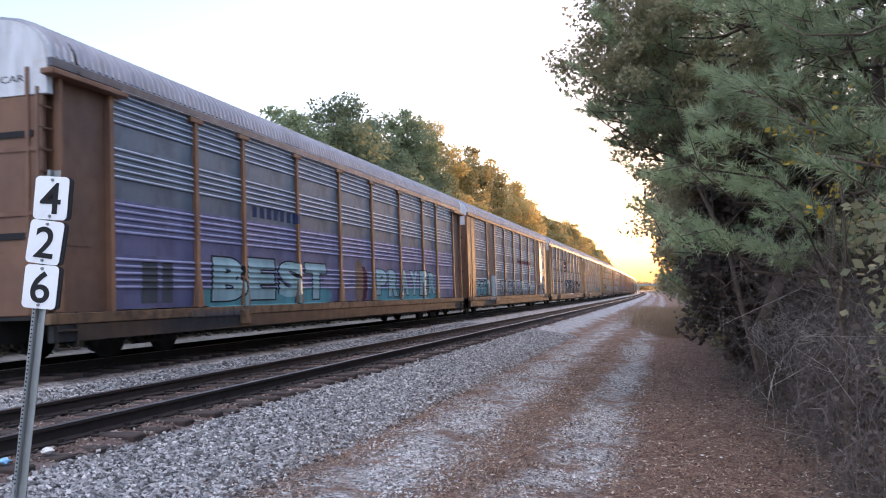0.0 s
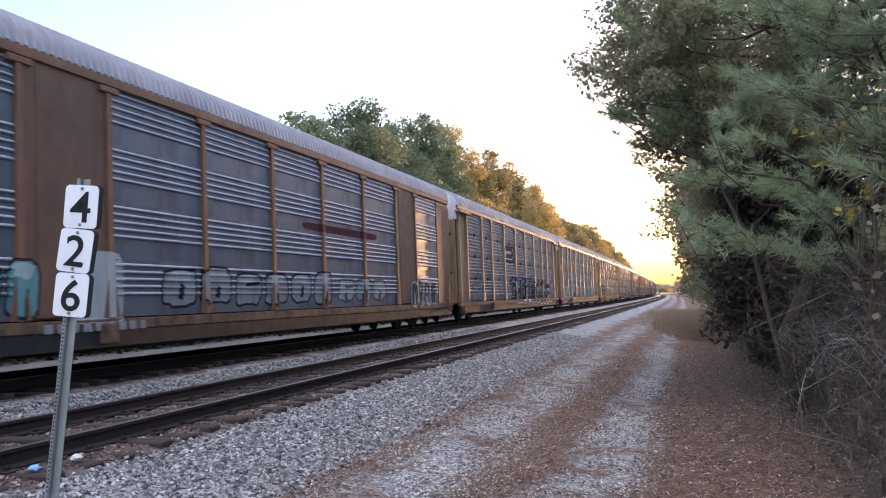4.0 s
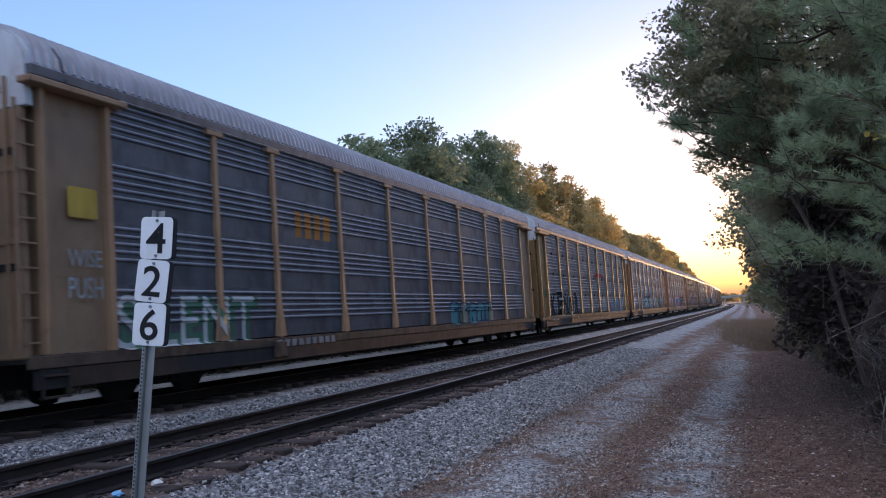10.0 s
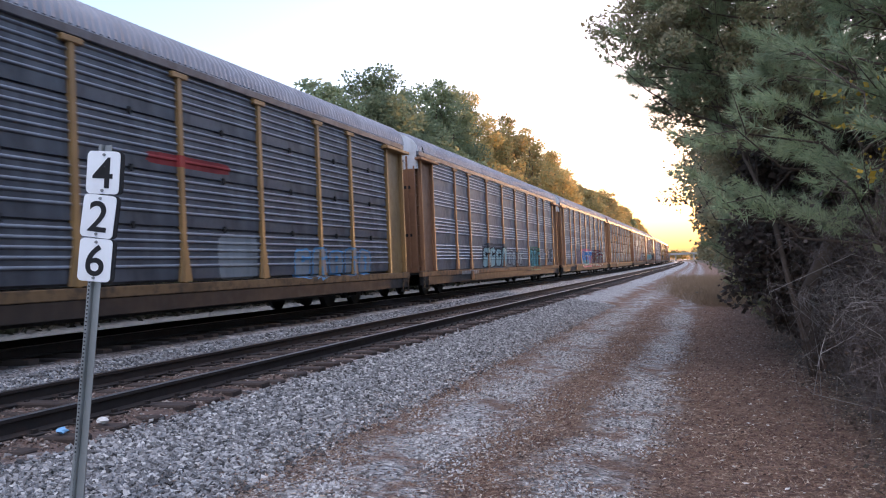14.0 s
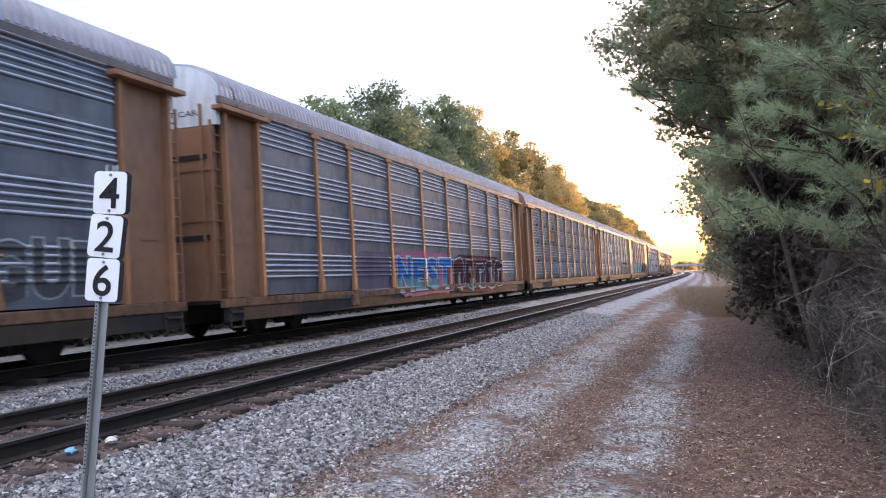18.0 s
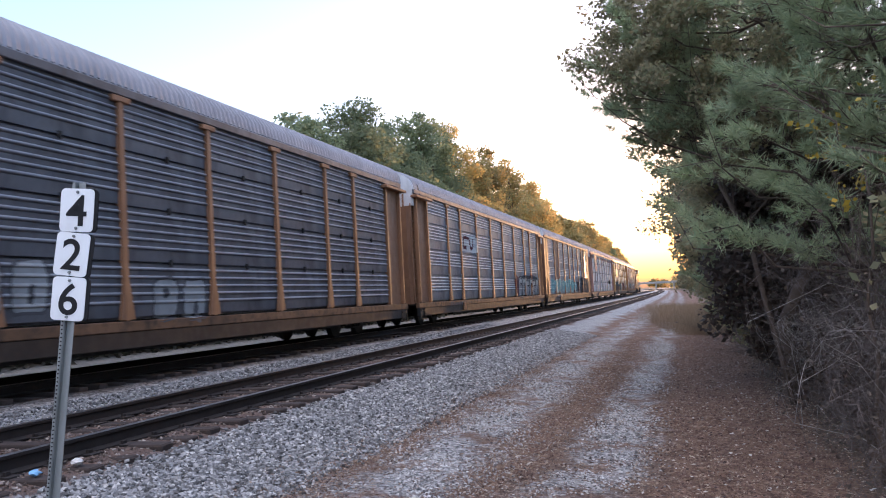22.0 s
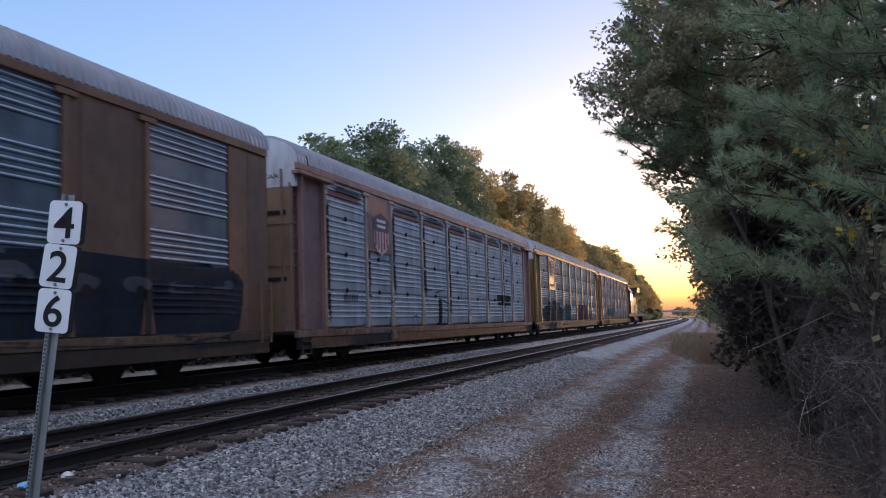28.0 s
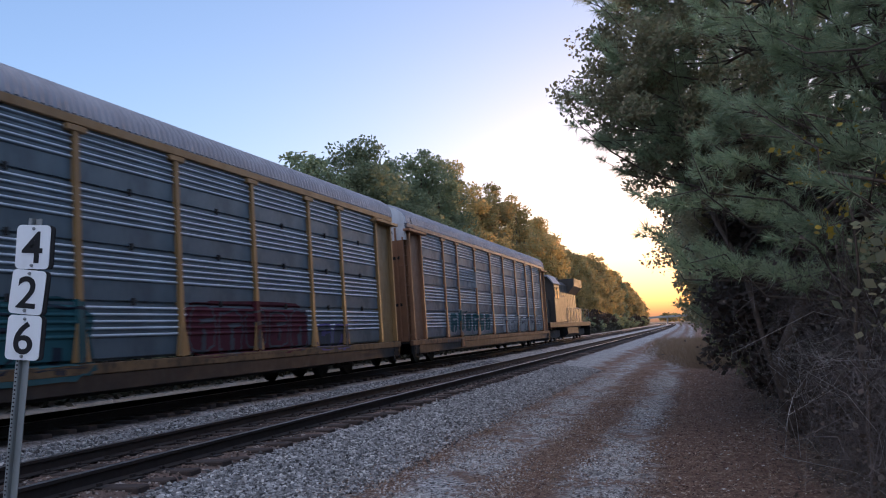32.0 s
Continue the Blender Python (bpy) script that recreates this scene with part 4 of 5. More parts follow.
def shield(car, y0, y1, z0, z1, flat=None):
    """A heraldic shield: dark blue head over red and white stripes."""
    z0, z1 = z0 - 0.2, z1 - 0.2
    m, w, h = (y0 + y1) / 2, (y1 - y0) / 2, z1 - z0
    out = [(m, z0), (m + 0.55 * w, z0 + 0.1 * h), (m + 0.95 * w, z0 + 0.3 * h), (m + 0.9 * w, z0 + 0.6 * h), (m + w, z0 + 0.85 * h), (m + 0.6 * w, z0 + 0.93 * h), (m, z1), (m - 0.6 * w, z0 + 0.93 * h), (m - w, z0 + 0.85 * h), (m - 0.9 * w, z0 + 0.6 * h), (m - 0.95 * w, z0 + 0.3 * h), (m - 0.55 * w, z0 + 0.1 * h)]
    on_side("shield_field", [out], PAINT["white"], car, 6, "", flat)
    stripes = []
    for i in range(5):
        a = m - 0.82 * w + i * 0.36 * w
        low = z0 + h * (0.06 + 0.22 * abs(a + 0.1 * w - m) / w)
        stripes.append([(a, low), (a + 0.2 * w, low), (a + 0.2 * w, z0 + 0.56 * h), (a, z0 + 0.56 * h)])
    on_side("shield_stripes", stripes, PAINT["red"], car, 7, "", flat)
    on_side("shield_head", [[(m - 0.9 * w, z0 + 0.56 * h), (m + 0.9 * w, z0 + 0.56 * h)] + out[4:9]], PAINT["navy"], car, 7, "", flat)
    on_side("shield_bars", [[(m - 0.55 * w, z0 + k * h), (m + 0.55 * w, z0 + k * h), (m + 0.55 * w, z0 + (k + 0.07) * h), (m - 0.55 * w, z0 + (k + 0.07) * h)] for k in (0.65, 0.78)], PAINT["white"], car, 8, "", flat)


c = CARS[0]
patch(c, -9.3, -2.0, 1.03, 1.45, "teal", 1)
piece(c, "BEST", -8.8, -2.4, 0.92, 1.98, "aqua", "black", None, None, 1, 0.06, 0.03)
patch(c, 1.5, 9.4, 1.03, 1.45, "teal", 2)
piece(c, "PRAYER", 1.7, 9.2, 0.92, 1.95, "aqua", "black", None, None, 2, 0.06, 0.03)
patch(c, -0.2, 0.55, 1.0, 2.3, "tan", 61, 2, "painted_figure", 0.1, 0.6)
patch(c, 0.2, 0.95, 1.0, 2.15, "maroon", 62, 1, "painted_figure", 0.2, 0.6)
bars(c, -6.8, -4.2, 3.05, 3.3, 7, "navy")
bars(c, -11.2, -9.9, 1.15, 1.9, 2, "smoke")
c = CARS[1]
graffiti(c, -11.8, -8.9, 1.0, 2.0, 4, "teal", "black", None, 3, 2, shine="aqua")
patch(c, -8.5, -6.9, 0.95, 2.15, "pale", 4)
graffiti(c, -5.9, 2.0, 1.1, 2.05, 6, "grey", "black", None, 5, 1, shine="pale")
graffiti(c, 2.3, 6.2, 1.1, 1.95, 3, "pale", "smoke", None, 6, 2)
graffiti(c, 8.5, 11.7, 0.9, 2.0, 4, "smoke", "white", None, 36, 2)
patch(c, 0.2, 5.6, 3.0, 3.2, "maroon", 7, 1, "faded_stripe")
c = CARS[2]
piece(c, "GHOOM", -2.8, 4.3, 0.60, 1.98, "black", "pale", "navy", None, 8, 0.08, 0.036, 0.04)
graffiti(c, 4.5, 10.4, 0.62, 2.25, 5, "black", "pale", None, 9, 3, 0.3)
patch(c, 5.2, 8.0, 1.9, 2.2, "maroon", 63, 1)
patch(c, -4.1, -1.6, 2.98, 3.85, "maroon", 10, 1, "maroon_logo_patch", 0.02, 0.12)
on_side("logo_stroke", [stroke((-3.9, 2.95), (-2.3, 2.95), 0.07), stroke((-2.3, 2.95), (-1.9, 3.15), 0.08), stroke((-1.9, 3.15), (-1.9, 3.4), 0.08), stroke((-1.9, 3.4), (-2.2, 3.5), 0.08)], PAINT["white"], c, 3)
bars(c, -3.9, -2.4, 3.4, 3.56, 7, "white")
graffiti(c, -11.2, -9.4, 1.0, 1.95, 3, "grey", "smoke", None, 11, 2)
c = CARS[3]
lettering(c, "SILENT", -11.9, -8.05, 1.02, 1.84, PAINT["green"], 3, 0.06, "letter_shadow")
lettering(c, "SILENT", -12.0, -8.2, 1.02, 1.86, PAINT["white"], 5, 0.0, "graffiti_letters", "white sprayed letters with green shadow")
lettering(c, "WISE", -12.98, -12.3, 2.25, 2.5, PAINT["pale"], 3, 0.0, "sprayed_tag")
lettering(c, "PUSH", -12.98, -12.3, 1.8, 2.1, PAINT["pale"], 3, 0.0, "sprayed_tag")
bars(c, -6.4, -4.7, 3.1, 3.65, 4, "orange")
graffiti(c, 3.0, 7.6, 0.9, 1.85, 5, "teal", "navy", None, 13, 2)
patch(c, -12.95, -12.35, 2.95, 3.4, "yellow", 43, rough=0.03, square=0.1)
c = CARS[4]
piece(c, "KENOR", -11.75, -4.9, 0.62, 2.08, "black", "pale", None, None, 14, 0.06, 0.042, 0.14)
patch(c, 0.4, 3.2, 3.12, 3.34, "red", 64, 1, "faded_stripe")
patch(c, 2.6, 4.2, 1.05, 1.95, "grey", 15)
graffiti(c, 5.8, 10.6, 0.95, 1.8, 5, "grey", "sky", None, 16, 2)
patch(c, -13.0, -12.3, 1.75, 2.35, "green", 17, rough=0.6, square=0.8)
c = CARS[5]
graffiti(c, -5.4, -0.7, 0.95, 2.1, 4, "aqua", "black", "smoke", 18, 3, 0.12)
graffiti(c, -0.5, 2.9, 1.05, 1.95, 4, "pale", "smoke", None, 19, 2, 0.1)
graffiti(c, 4.6, 7.6, 0.82, 2.05, 3, "teal", "black", "green", 20, 3, 0.15)
piece(c, "GUE", 9.15, 11.7, 0.92, 1.9, "smoke", "pale", None, None, 21, 0.05, 0.03, 0.1)
c = CARS[6]
piece(c, "NEST", -4.0, 1.5, 0.61, 1.90, "azure", "white", "pink", "teal", 22, 0.055, 0.035, 0.12, "navy")
graffiti(c, 1.8, 9.4, 0.72, 2.1, 5, "maroon", "aqua", "maroon", 23, 3)
patch(c, -7.1, -4.5, 1.0, 2.1, "faded_pink", 24)
c = CARS[7]
graffiti(c, -6.8, -3.2, 1.15, 2.1, 4, "grey", "smoke", None, 25, 2)
graffiti(c, -0.7, 1.2, 0.9, 1.85, 2, "grey", "smoke", None, 26, 2)
patch(c, -7.0, -4.9, 3.05, 3.8, "smoke", 27)
bars(c, -6.9, -5.2, 3.2, 3.7, 3, "orange")
c = CARS[8]
patch(c, -7.05, -4.4, 3.08, 3.8, "white", 28, 1, "white_logo_patch", 0.02, 0.12)
on_side("logo_stroke", [stroke(p, q, 0.16) for p, q in (((-6.2, 3.05), (-6.75, 3.05)), ((-6.75, 3.05), (-6.75, 3.48)), ((-6.75, 3.48), (-5.75, 3.48)), ((-5.75, 3.48), (-5.5, 3.05)), ((-5.5, 3.05), (-5.15, 3.05)), ((-5.15, 3.05), (-5.0, 3.5)))], PAINT["maroon"], c, 3)
patch(c, 4.1, 6.2, 1.0, 2.3, "maroon", 67, 1, rough=0.4, square=0.6)
patch(c, 8.6, 10.6, 1.0, 2.45, "maroon", 68, 1, rough=0.4, square=0.6)
graffiti(c, 5.2, 11.9, 0.88, 2.2, 6, "grey", "black", "night", 29, 3, 0.2, "pale")
c = CARS[9]
graffiti(c, -11.5, 3.0, 1.1, 2.2, 8, "teal", "aqua", None, 30, 2)
patch(c, -1.0, 5.0, 1.05, 2.1, "night", 66, 1, rough=0.3, square=0.5)
graffiti(c, 5.6, 12.4, 0.88, 2.35, 5, "night", "black", "night", 31, 3, 0.2, "smoke")
c = CARS[10]
part("shield_board", Solid().box(HALF_W - 0.02, EDGES[1] + 0.06, 3.0, HALF_W + 0.028, EDGES[2] - 0.06, 4.62, 0.008), BODY["red"], c, "faded red board that carries a shield")
shield(c, EDGES[1] + 0.45, EDGES[2] - 0.3, 3.12, 4.35, 0.03)
on_side("faded_stripe", [blob(random.Random(70 + i), EDGES[i] + 0.1, EDGES[i + 1] - 0.1, 4.2, 4.44, 0.3, 22, 0.3) for i in range(9)], PAINT["faded_red"], c, 1)
rng = random.Random(32)
for e in EDGES[:-1]:
    on_side("black_drip", [blob(rng, e + 0.06, e + rng.uniform(0.3, 0.6), rng.uniform(0.75, 1.6), 4.42, 0.3, 30, 0.25)], PAINT["black"], c, 2)
for i in range(9):
    on_side("black_drip", [blob(rng, EDGES[i] + 0.12, EDGES[i + 1] - 0.12, 4.35, 4.56, 0.5, 22, 0.5)], PAINT["smoke"], c, 1)
for i in range(6):
    a, z = rng.uniform(-11.5, 9), rng.uniform(0.95, 2.4)
    on_side("dark_run", [stroke((a, z), (a + rng.uniform(0.4, 1.2), z - rng.uniform(-0.2, 0.3)), 0.05), stroke((a + 0.3, z + 0.1), (a + 0.45, z - 0.6), 0.05)], PAINT["smoke"], c, 2)
patch(c, 6.3, 9.05, 1.82, 2.3, "black", 33, 3, "black_patch", 0.02, 0.12)
patch(c, -2.6, -2.15, 0.95, 2.0, "black", 34, 3, "black_patch", 0.1, 0.4)
bars(c, -10.9, -9.9, 1.75, 1.95, 6, "smoke")
c = CARS[11]
part("shield_board", Solid().box(HALF_W - 0.02, EDGES[1] + 0.06, 2.68, HALF_W + 0.028, EDGES[2] - 0.06, 4.62, 0.008), BODY["yellow"], c, "yellow board that carries a shield")
shield(c, EDGES[1] + 0.42, EDGES[2] - 0.42, 3.62, 4.68, 0.03)
bars(c, EDGES[1] + 0.2, EDGES[2] - 0.2, 3.1, 3.24, 12, "smoke", "painted_mark", 0.03)
patch(c, -11.9, -4.0, 0.95, 2.0, "night", 65, 1, rough=0.25, square=0.4)
graffiti(c, -9.9, -5.6, 0.66, 2.45, 3, "night", "smoke", None, 35, 2, shine="deep_teal")
graffiti(c, -4.3, -1.2, 0.8, 2.05, 2, "deep_teal", "night", "deep_teal", 37, 1)
graffiti(c, 1.6, 7.0, 0.98, 2.1, 5, "maroon", "smoke", "maroon", 38, 3)
graffiti(c, 7.3, 9.6, 0.9, 1.7, 2, "smoke", "purple", None, 39, 2)
c = CARS[12]
bars(c, -7.0, -4.1, 3.1, 3.8, 4, "grey")
graffiti(c, -8.9, -2.0, 1.1, 2.2, 6, "deep_teal", "grey", None, 40, 2)
graffiti(c, 0.5, 12.0, 1.0, 2.0, 8, "grey", "smoke", None, 41, 2)
for i, c in enumerate(CARS):
    bars(c, -9.6 + 0.7 * (i % 4), -7.0 + 0.7 * (i % 4), 0.85, 0.99, 9, "grey" if i % 2 else "smoke", "reporting_mark")


# ---- locomotive ----
def locomotive():
    loco = thing("locomotive", "dark six-axle diesel locomotive pushing the train", "locomotive")
    dark = worn_paint("dark_loco_paint", (0.042, 0.034, 0.028), (0.026, 0.022, 0.019), (0.05, 0.034, 0.026), 0.6)
    part("frame", Solid().box(-1.5, -11, 1.0, 1.5, 11, 1.35, 0.03).box(-0.6, -11, 0.7, 0.6, 11, 1.0), BLACK_STEEL, loco)
    part("fuel_tank", Solid().prism([(-1.4, 1.0), (-1.45, 0.5), (-1.2, 0.3), (1.2, 0.3), (1.45, 0.5), (1.4, 1.0)], 1, -2.9, 2.9), BLACK_STEEL, loco)
    cab = part("cab", Solid().prism([(-1.5, 1.35), (-1.5, 3.9), (-1.1, 4.45), (1.1, 4.45), (1.5, 3.9), (1.5, 1.35)], 1, -8.4, -5.9), dark, loco)
    glass = material("cab_glass", 0.08)[0]
    glass.node_tree.nodes["Principled BSDF"].inputs["Base Color"].default_value = (0.02, 0.025, 0.03, 1)
    for y in (-7.75, -6.65):
        part("cab_window", Solid().box(1.49, y - 0.42, 2.95, 1.515, y + 0.42, 3.7, 0.02), glass, cab, "dark cab window")
    part("nose", Solid().prism([(-1.1, 1.35), (-1.1, 2.9), (-0.6, 3.15), (0.6, 3.15), (1.1, 2.9), (1.1, 1.35)], 1, -10.3, -8.4), dark, loco)
    hood = part("engine_hood", Solid().prism([(-0.95, 1.35), (-0.95, 4.2), (-0.6, 4.5), (0.6, 4.5), (0.95, 4.2), (0.95, 1.35)], 1, -5.9, 6.2), dark, loco)
    part("end_hood", Solid().prism([(-0.9, 1.35), (-0.9, 2.45), (-0.6, 2.65), (0.6, 2.65), (0.9, 2.45), (0.9, 1.35)], 1, 6.2, 10.2), dark, loco)
    part("cab_roof", Solid().prism([(-1.58, 3.95), (-1.15, 4.56), (1.15, 4.56), (1.58, 3.95), (1.5, 3.95), (1.1, 4.46), (-1.1, 4.46), (-1.5, 3.95)], 1, -8.7, -5.6), GALVANISED, loco, "pale overhanging cab roof")
    for y in np.arange(-5.2, 5.5, 0.95):
        part("hood_door", Solid().box(0.94, y, 1.5, 0.975, y + 0.85, 3.6, 0.01), dark, hood)
    part("inverter_cabinet", Solid().box(-1.45, -5.9, 1.35, 1.45, -2.6, 3.2, 0.05), dark, loco)
    part("radiator_wing", Solid().prism([(-0.95, 3.55), (-1.5, 4.15), (-1.55, 4.75), (1.55, 4.75), (1.5, 4.15), (0.95, 3.55)], 1, 1.8, 6.6), dark, loco)
    part("exhaust_stack", Solid().box(-0.35, 0.2, 4.4, 0.35, 1.2, 4.85, 0.02), BLACK_STEEL, loco)
    part("dynamic_brake_hatch", Solid().box(-0.8, -5.5, 4.4, 0.8, -1.5, 4.72, 0.05), dark, loco)
    for end in (-1, 1):
        tr = part("truck", Solid().prism([(-2.2, 0.4), (-2.2, 0.8), (2.2, 0.8), (2.2, 0.4), (1.2, 0.3), (-1.2, 0.3)], 0, 0.95, 1.12).prism([(-2.2, 0.4), (-2.2, 0.8), (2.2, 0.8), (2.2, 0.4), (1.2, 0.3), (-1.2, 0.3)], 0, -1.12, -0.95).box(-1, -0.3, 0.6, 1, 0.3, 0.95), BLACK_STEEL, loco, at=pose(0, end * 6.9, 0))
        for ay in (-1.9, 0, 1.9):
            for wx in (-0.755, 0.755):
                part("wheel", MESH["wheel"], BLACK_STEEL, tr, at=pose(wx, ay, 0.45, 0, 0, 0 if wx > 0 else 180))
        part("coupler", MESH["coupler"], BLACK_STEEL, loco, at=pose(0, end * 11, 0, 0, 0, 0 if end > 0 else 180))
        part("plow", Solid().prism([(-1.4, 0.2), (-1.4, 1.0), (1.4, 1.0), (1.4, 0.2)], 1, end * 11.0, end * 11.15), BLACK_STEEL, loco)
        st = Solid()
        for i in range(4):
            st.box(1.1, end * 10.75 - 0.35, 0.4 + i * 0.25, 1.5, end * 10.75 + 0.1, 0.43 + i * 0.25)
        part("step", st, BLACK_STEEL, loco)
    rail = Solid()
    for y in np.arange(-2.4, 10.6, 1.6):
        rail.tube([(1.45, y, 1.35), (1.45, y, 2.4)], 0.02, 6)
    rail.tube([(1.45, -2.4, 2.4), (1.45, 10.4, 2.4)], 0.02, 6)
    part("handrail", rail, GALV_POST, loco, "thin grey handrail along the walkway")
    return loco


LOCO = locomotive()


# ---- milepost sign ----
def milepost():
    post = thing("milepost_sign", "leaning galvanised post with three white number plates", "sign")
    post.matrix_world = pose(-4.165, 4.87, -0.45, 0, 6.9, 12)
    s = Solid()
    out = [(-0.045, 0.0), (-0.045, 0.006), (-0.022, 0.006), (-0.018, 0.042), (0.018, 0.042), (0.022, 0.006), (0.045, 0.006), (0.045, 0.0), (0.026, 0.0), (0.021, 0.036), (-0.021, 0.036), (-0.026, 0.0)]
    n = len(out)
    lo = [s.bm.verts.new((x, y, -0.25)) for x, y in out]
    hi = [s.bm.verts.new((x, y, 2.47)) for x, y in out]
    for i in range(n):
        s.bm.faces.new((lo[i], lo[(i + 1) % n], hi[(i + 1) % n], hi[i]))
    p = part("post", s, GALV_POST, post, "galvanised channel post with punched holes")
    hole = Solid().tube([(0, -0.003, 0), (0, 0.001, 0)], 0.006, 8).mesh("hole")
    for i in range(60):
        part("hole", hole, SIGN_BLACK, p, at=pose(-0.034, 0.001, 0.05 + i * 0.026))
    bolt = Solid().tube([(0, 0.0, 0), (0, -0.012, 0)], [0.011, 0.008], 8).mesh("bolt")
    for i, (digit, tilt, dx) in enumerate((("4", -1.5, 0.004), ("2", 2.5, -0.006), ("6", 0.0, -0.004))):
        w, h, r = 0.112, 0.141, 0.03
        o = []
        for cx, cz, a0 in ((w - r, h - r, 0), (-w + r, h - r, 90), (-w + r, -h + r, 180), (w - r, -h + r, 270)):
            o += [(cx + r * math.cos(radians(a0 + a)), cz + r * math.sin(radians(a0 + a))) for a in (0, 22, 45, 68, 90)]
        plate = part("number_plate", Solid().prism(o, 1, -0.010, -0.004), SIGN_WHITE, post, "white plate with a black figure", pose(dx, 0, 2.285 - i * 0.289, 0, tilt, 0))
        edge = part("plate_backing", Solid().prism([(x * 1.0 + 0.02, z) for x, z in o], 1, 0.0, 0.018), SIGN_BLACK, plate)
        c = bpy.data.curves.new("figure", "FONT")
        c.body, c.size, c.align_x, c.extrude, c.offset = digit, 0.285, 'CENTER', 0.0012, 0.003
        ob = bpy.data.objects.new("figure", c)
        scene.collection.objects.link(ob)
        dg = bpy.context.evaluated_depsgraph_get()
        me = bpy.data.meshes.new_from_object(ob.evaluated_get(dg))
        bpy.data.objects.remove(ob)
        part("figure", me, SIGN_BLACK, plate, "black figure", pose(0, -0.0118, -0.10, 90, 0, 0))
        for z in (0.118, -0.118):
            part("bolt", bolt, GALV_POST, plate, at=pose(0, -0.010, z))

    part("lower_post", Solid().prism([(-0.047, -0.004), (-0.047, 0.012), (-0.024, 0.012), (-0.02, 0.05), (0.02, 0.05), (0.024, 0.012), (0.047, 0.012), (0.047, -0.004), (0.03, -0.004), (0.02, 0.03), (-0.02, 0.03), (-0.03, -0.004)], 2, -0.3, 0.42), GALV_POST, post, "rust-stained lower post section")


milepost()


def scraps():
    """A blue wrapper and crumpled paper by the post."""
    for name, label, mat, where, seed in (
            ("wrapper", "crumpled pale blue plastic wrapper on the ballast", plain("blue_wrapper", (0.22, 0.45, 0.72), 0.3), (-5.42, 6.25, -0.14), 1),
            ("paper_scrap", "crumpled white paper scrap on the ballast", plain("white_paper", (0.60, 0.58, 0.56), 0.8), (-5.40, 6.75, -0.14), 2)):
        rng = np.random.default_rng(seed)
        bm = bmesh.new()
        bmesh.ops.create_icosphere(bm, subdivisions=2, radius=0.055)
        for v in bm.verts:
            v.co *= rng.uniform(0.6, 1.25)
            v.co.z *= 0.55
        ob = tagged(part(name, (lambda me: (bm.to_mesh(me), me)[1])(bpy.data.meshes.new(name)), mat), label, "litter")
        bm.free()
        ob.matrix_world = pose(*where)


scraps()


# ---- plants ----
def cards(centres, size, rng, aspect=1.6, up=0.3, droop=0.0):
    """Small leaves: one bent quad each at the given places, turned at random."""
    n = len(centres)
    d = rng.normal(0, 1, (n, 3))
    d[:, 2] = d[:, 2] * 0.7 - droop
    d /= np.linalg.norm(d, axis=1)[:, None]
    s = rng.normal(0, 1, (n, 3))
    s[:, 2] += up
    s = np.cross(d, s)
    s /= np.linalg.norm(s, axis=1)[:, None] + 1e-9
    L = size * rng.uniform(0.6, 1.3, (n, 1))
    W = L / aspect / 2
    V = np.stack([centres, centres + d * L * 0.5 + s * W, centres + d * L, centres + d * L * 0.5 - s * W], 1).reshape(-1, 3)
    return V, np.arange(4 * n).reshape(-1, 4)


def needles(centres, dirs, rng, length=0.16, count=26, width=0.0055):
    """Tufts of long needles that spray from each place about its direction."""
    n = len(centres)
    c = np.repeat(centres, count, 0)
    d = np.repeat(dirs, count, 0) + rng.normal(0, 0.65, (n * count, 3))
    d /= np.linalg.norm(d, axis=1)[:, None]
    s = np.cross(d, rng.normal(0, 1, d.shape))
    s /= np.linalg.norm(s, axis=1)[:, None] + 1e-9
    L = length * rng.uniform(0.7, 1.2, (len(c), 1))
    V = np.stack([c - s * width, c + s * width, c + d * L], 1).reshape(-1, 3)
    return V, np.arange(3 * len(c)).reshape(-1, 3)


def limb(s, a, b, r0, r1, rng, sag=0.15, steps=5, sides=5, bow=0.0):
    a, b = np.array(a, float), np.array(b, float)
    pts, rad = [], []
    wob = np.linalg.norm(b - a) * (0.05 if steps < 7 else 0.012) * (1 + 2 * bow)
    curve = rng.normal(0, 1, 3) * bow * np.linalg.norm(b - a)
    for i in range(steps + 1):
        t = i / steps
        p = a + (b - a) * t + np.array([0, 0, sag * np.linalg.norm(b - a) * (t * t - t)]) + rng.normal(0, wob, 3) * (0 < i < steps) + curve * 4 * (t - t * t)
        pts.append(tuple(p))
        rad.append(r0 + (r1 - r0) * t)
    s.tube(pts, rad, sides)
    return np.array(pts)


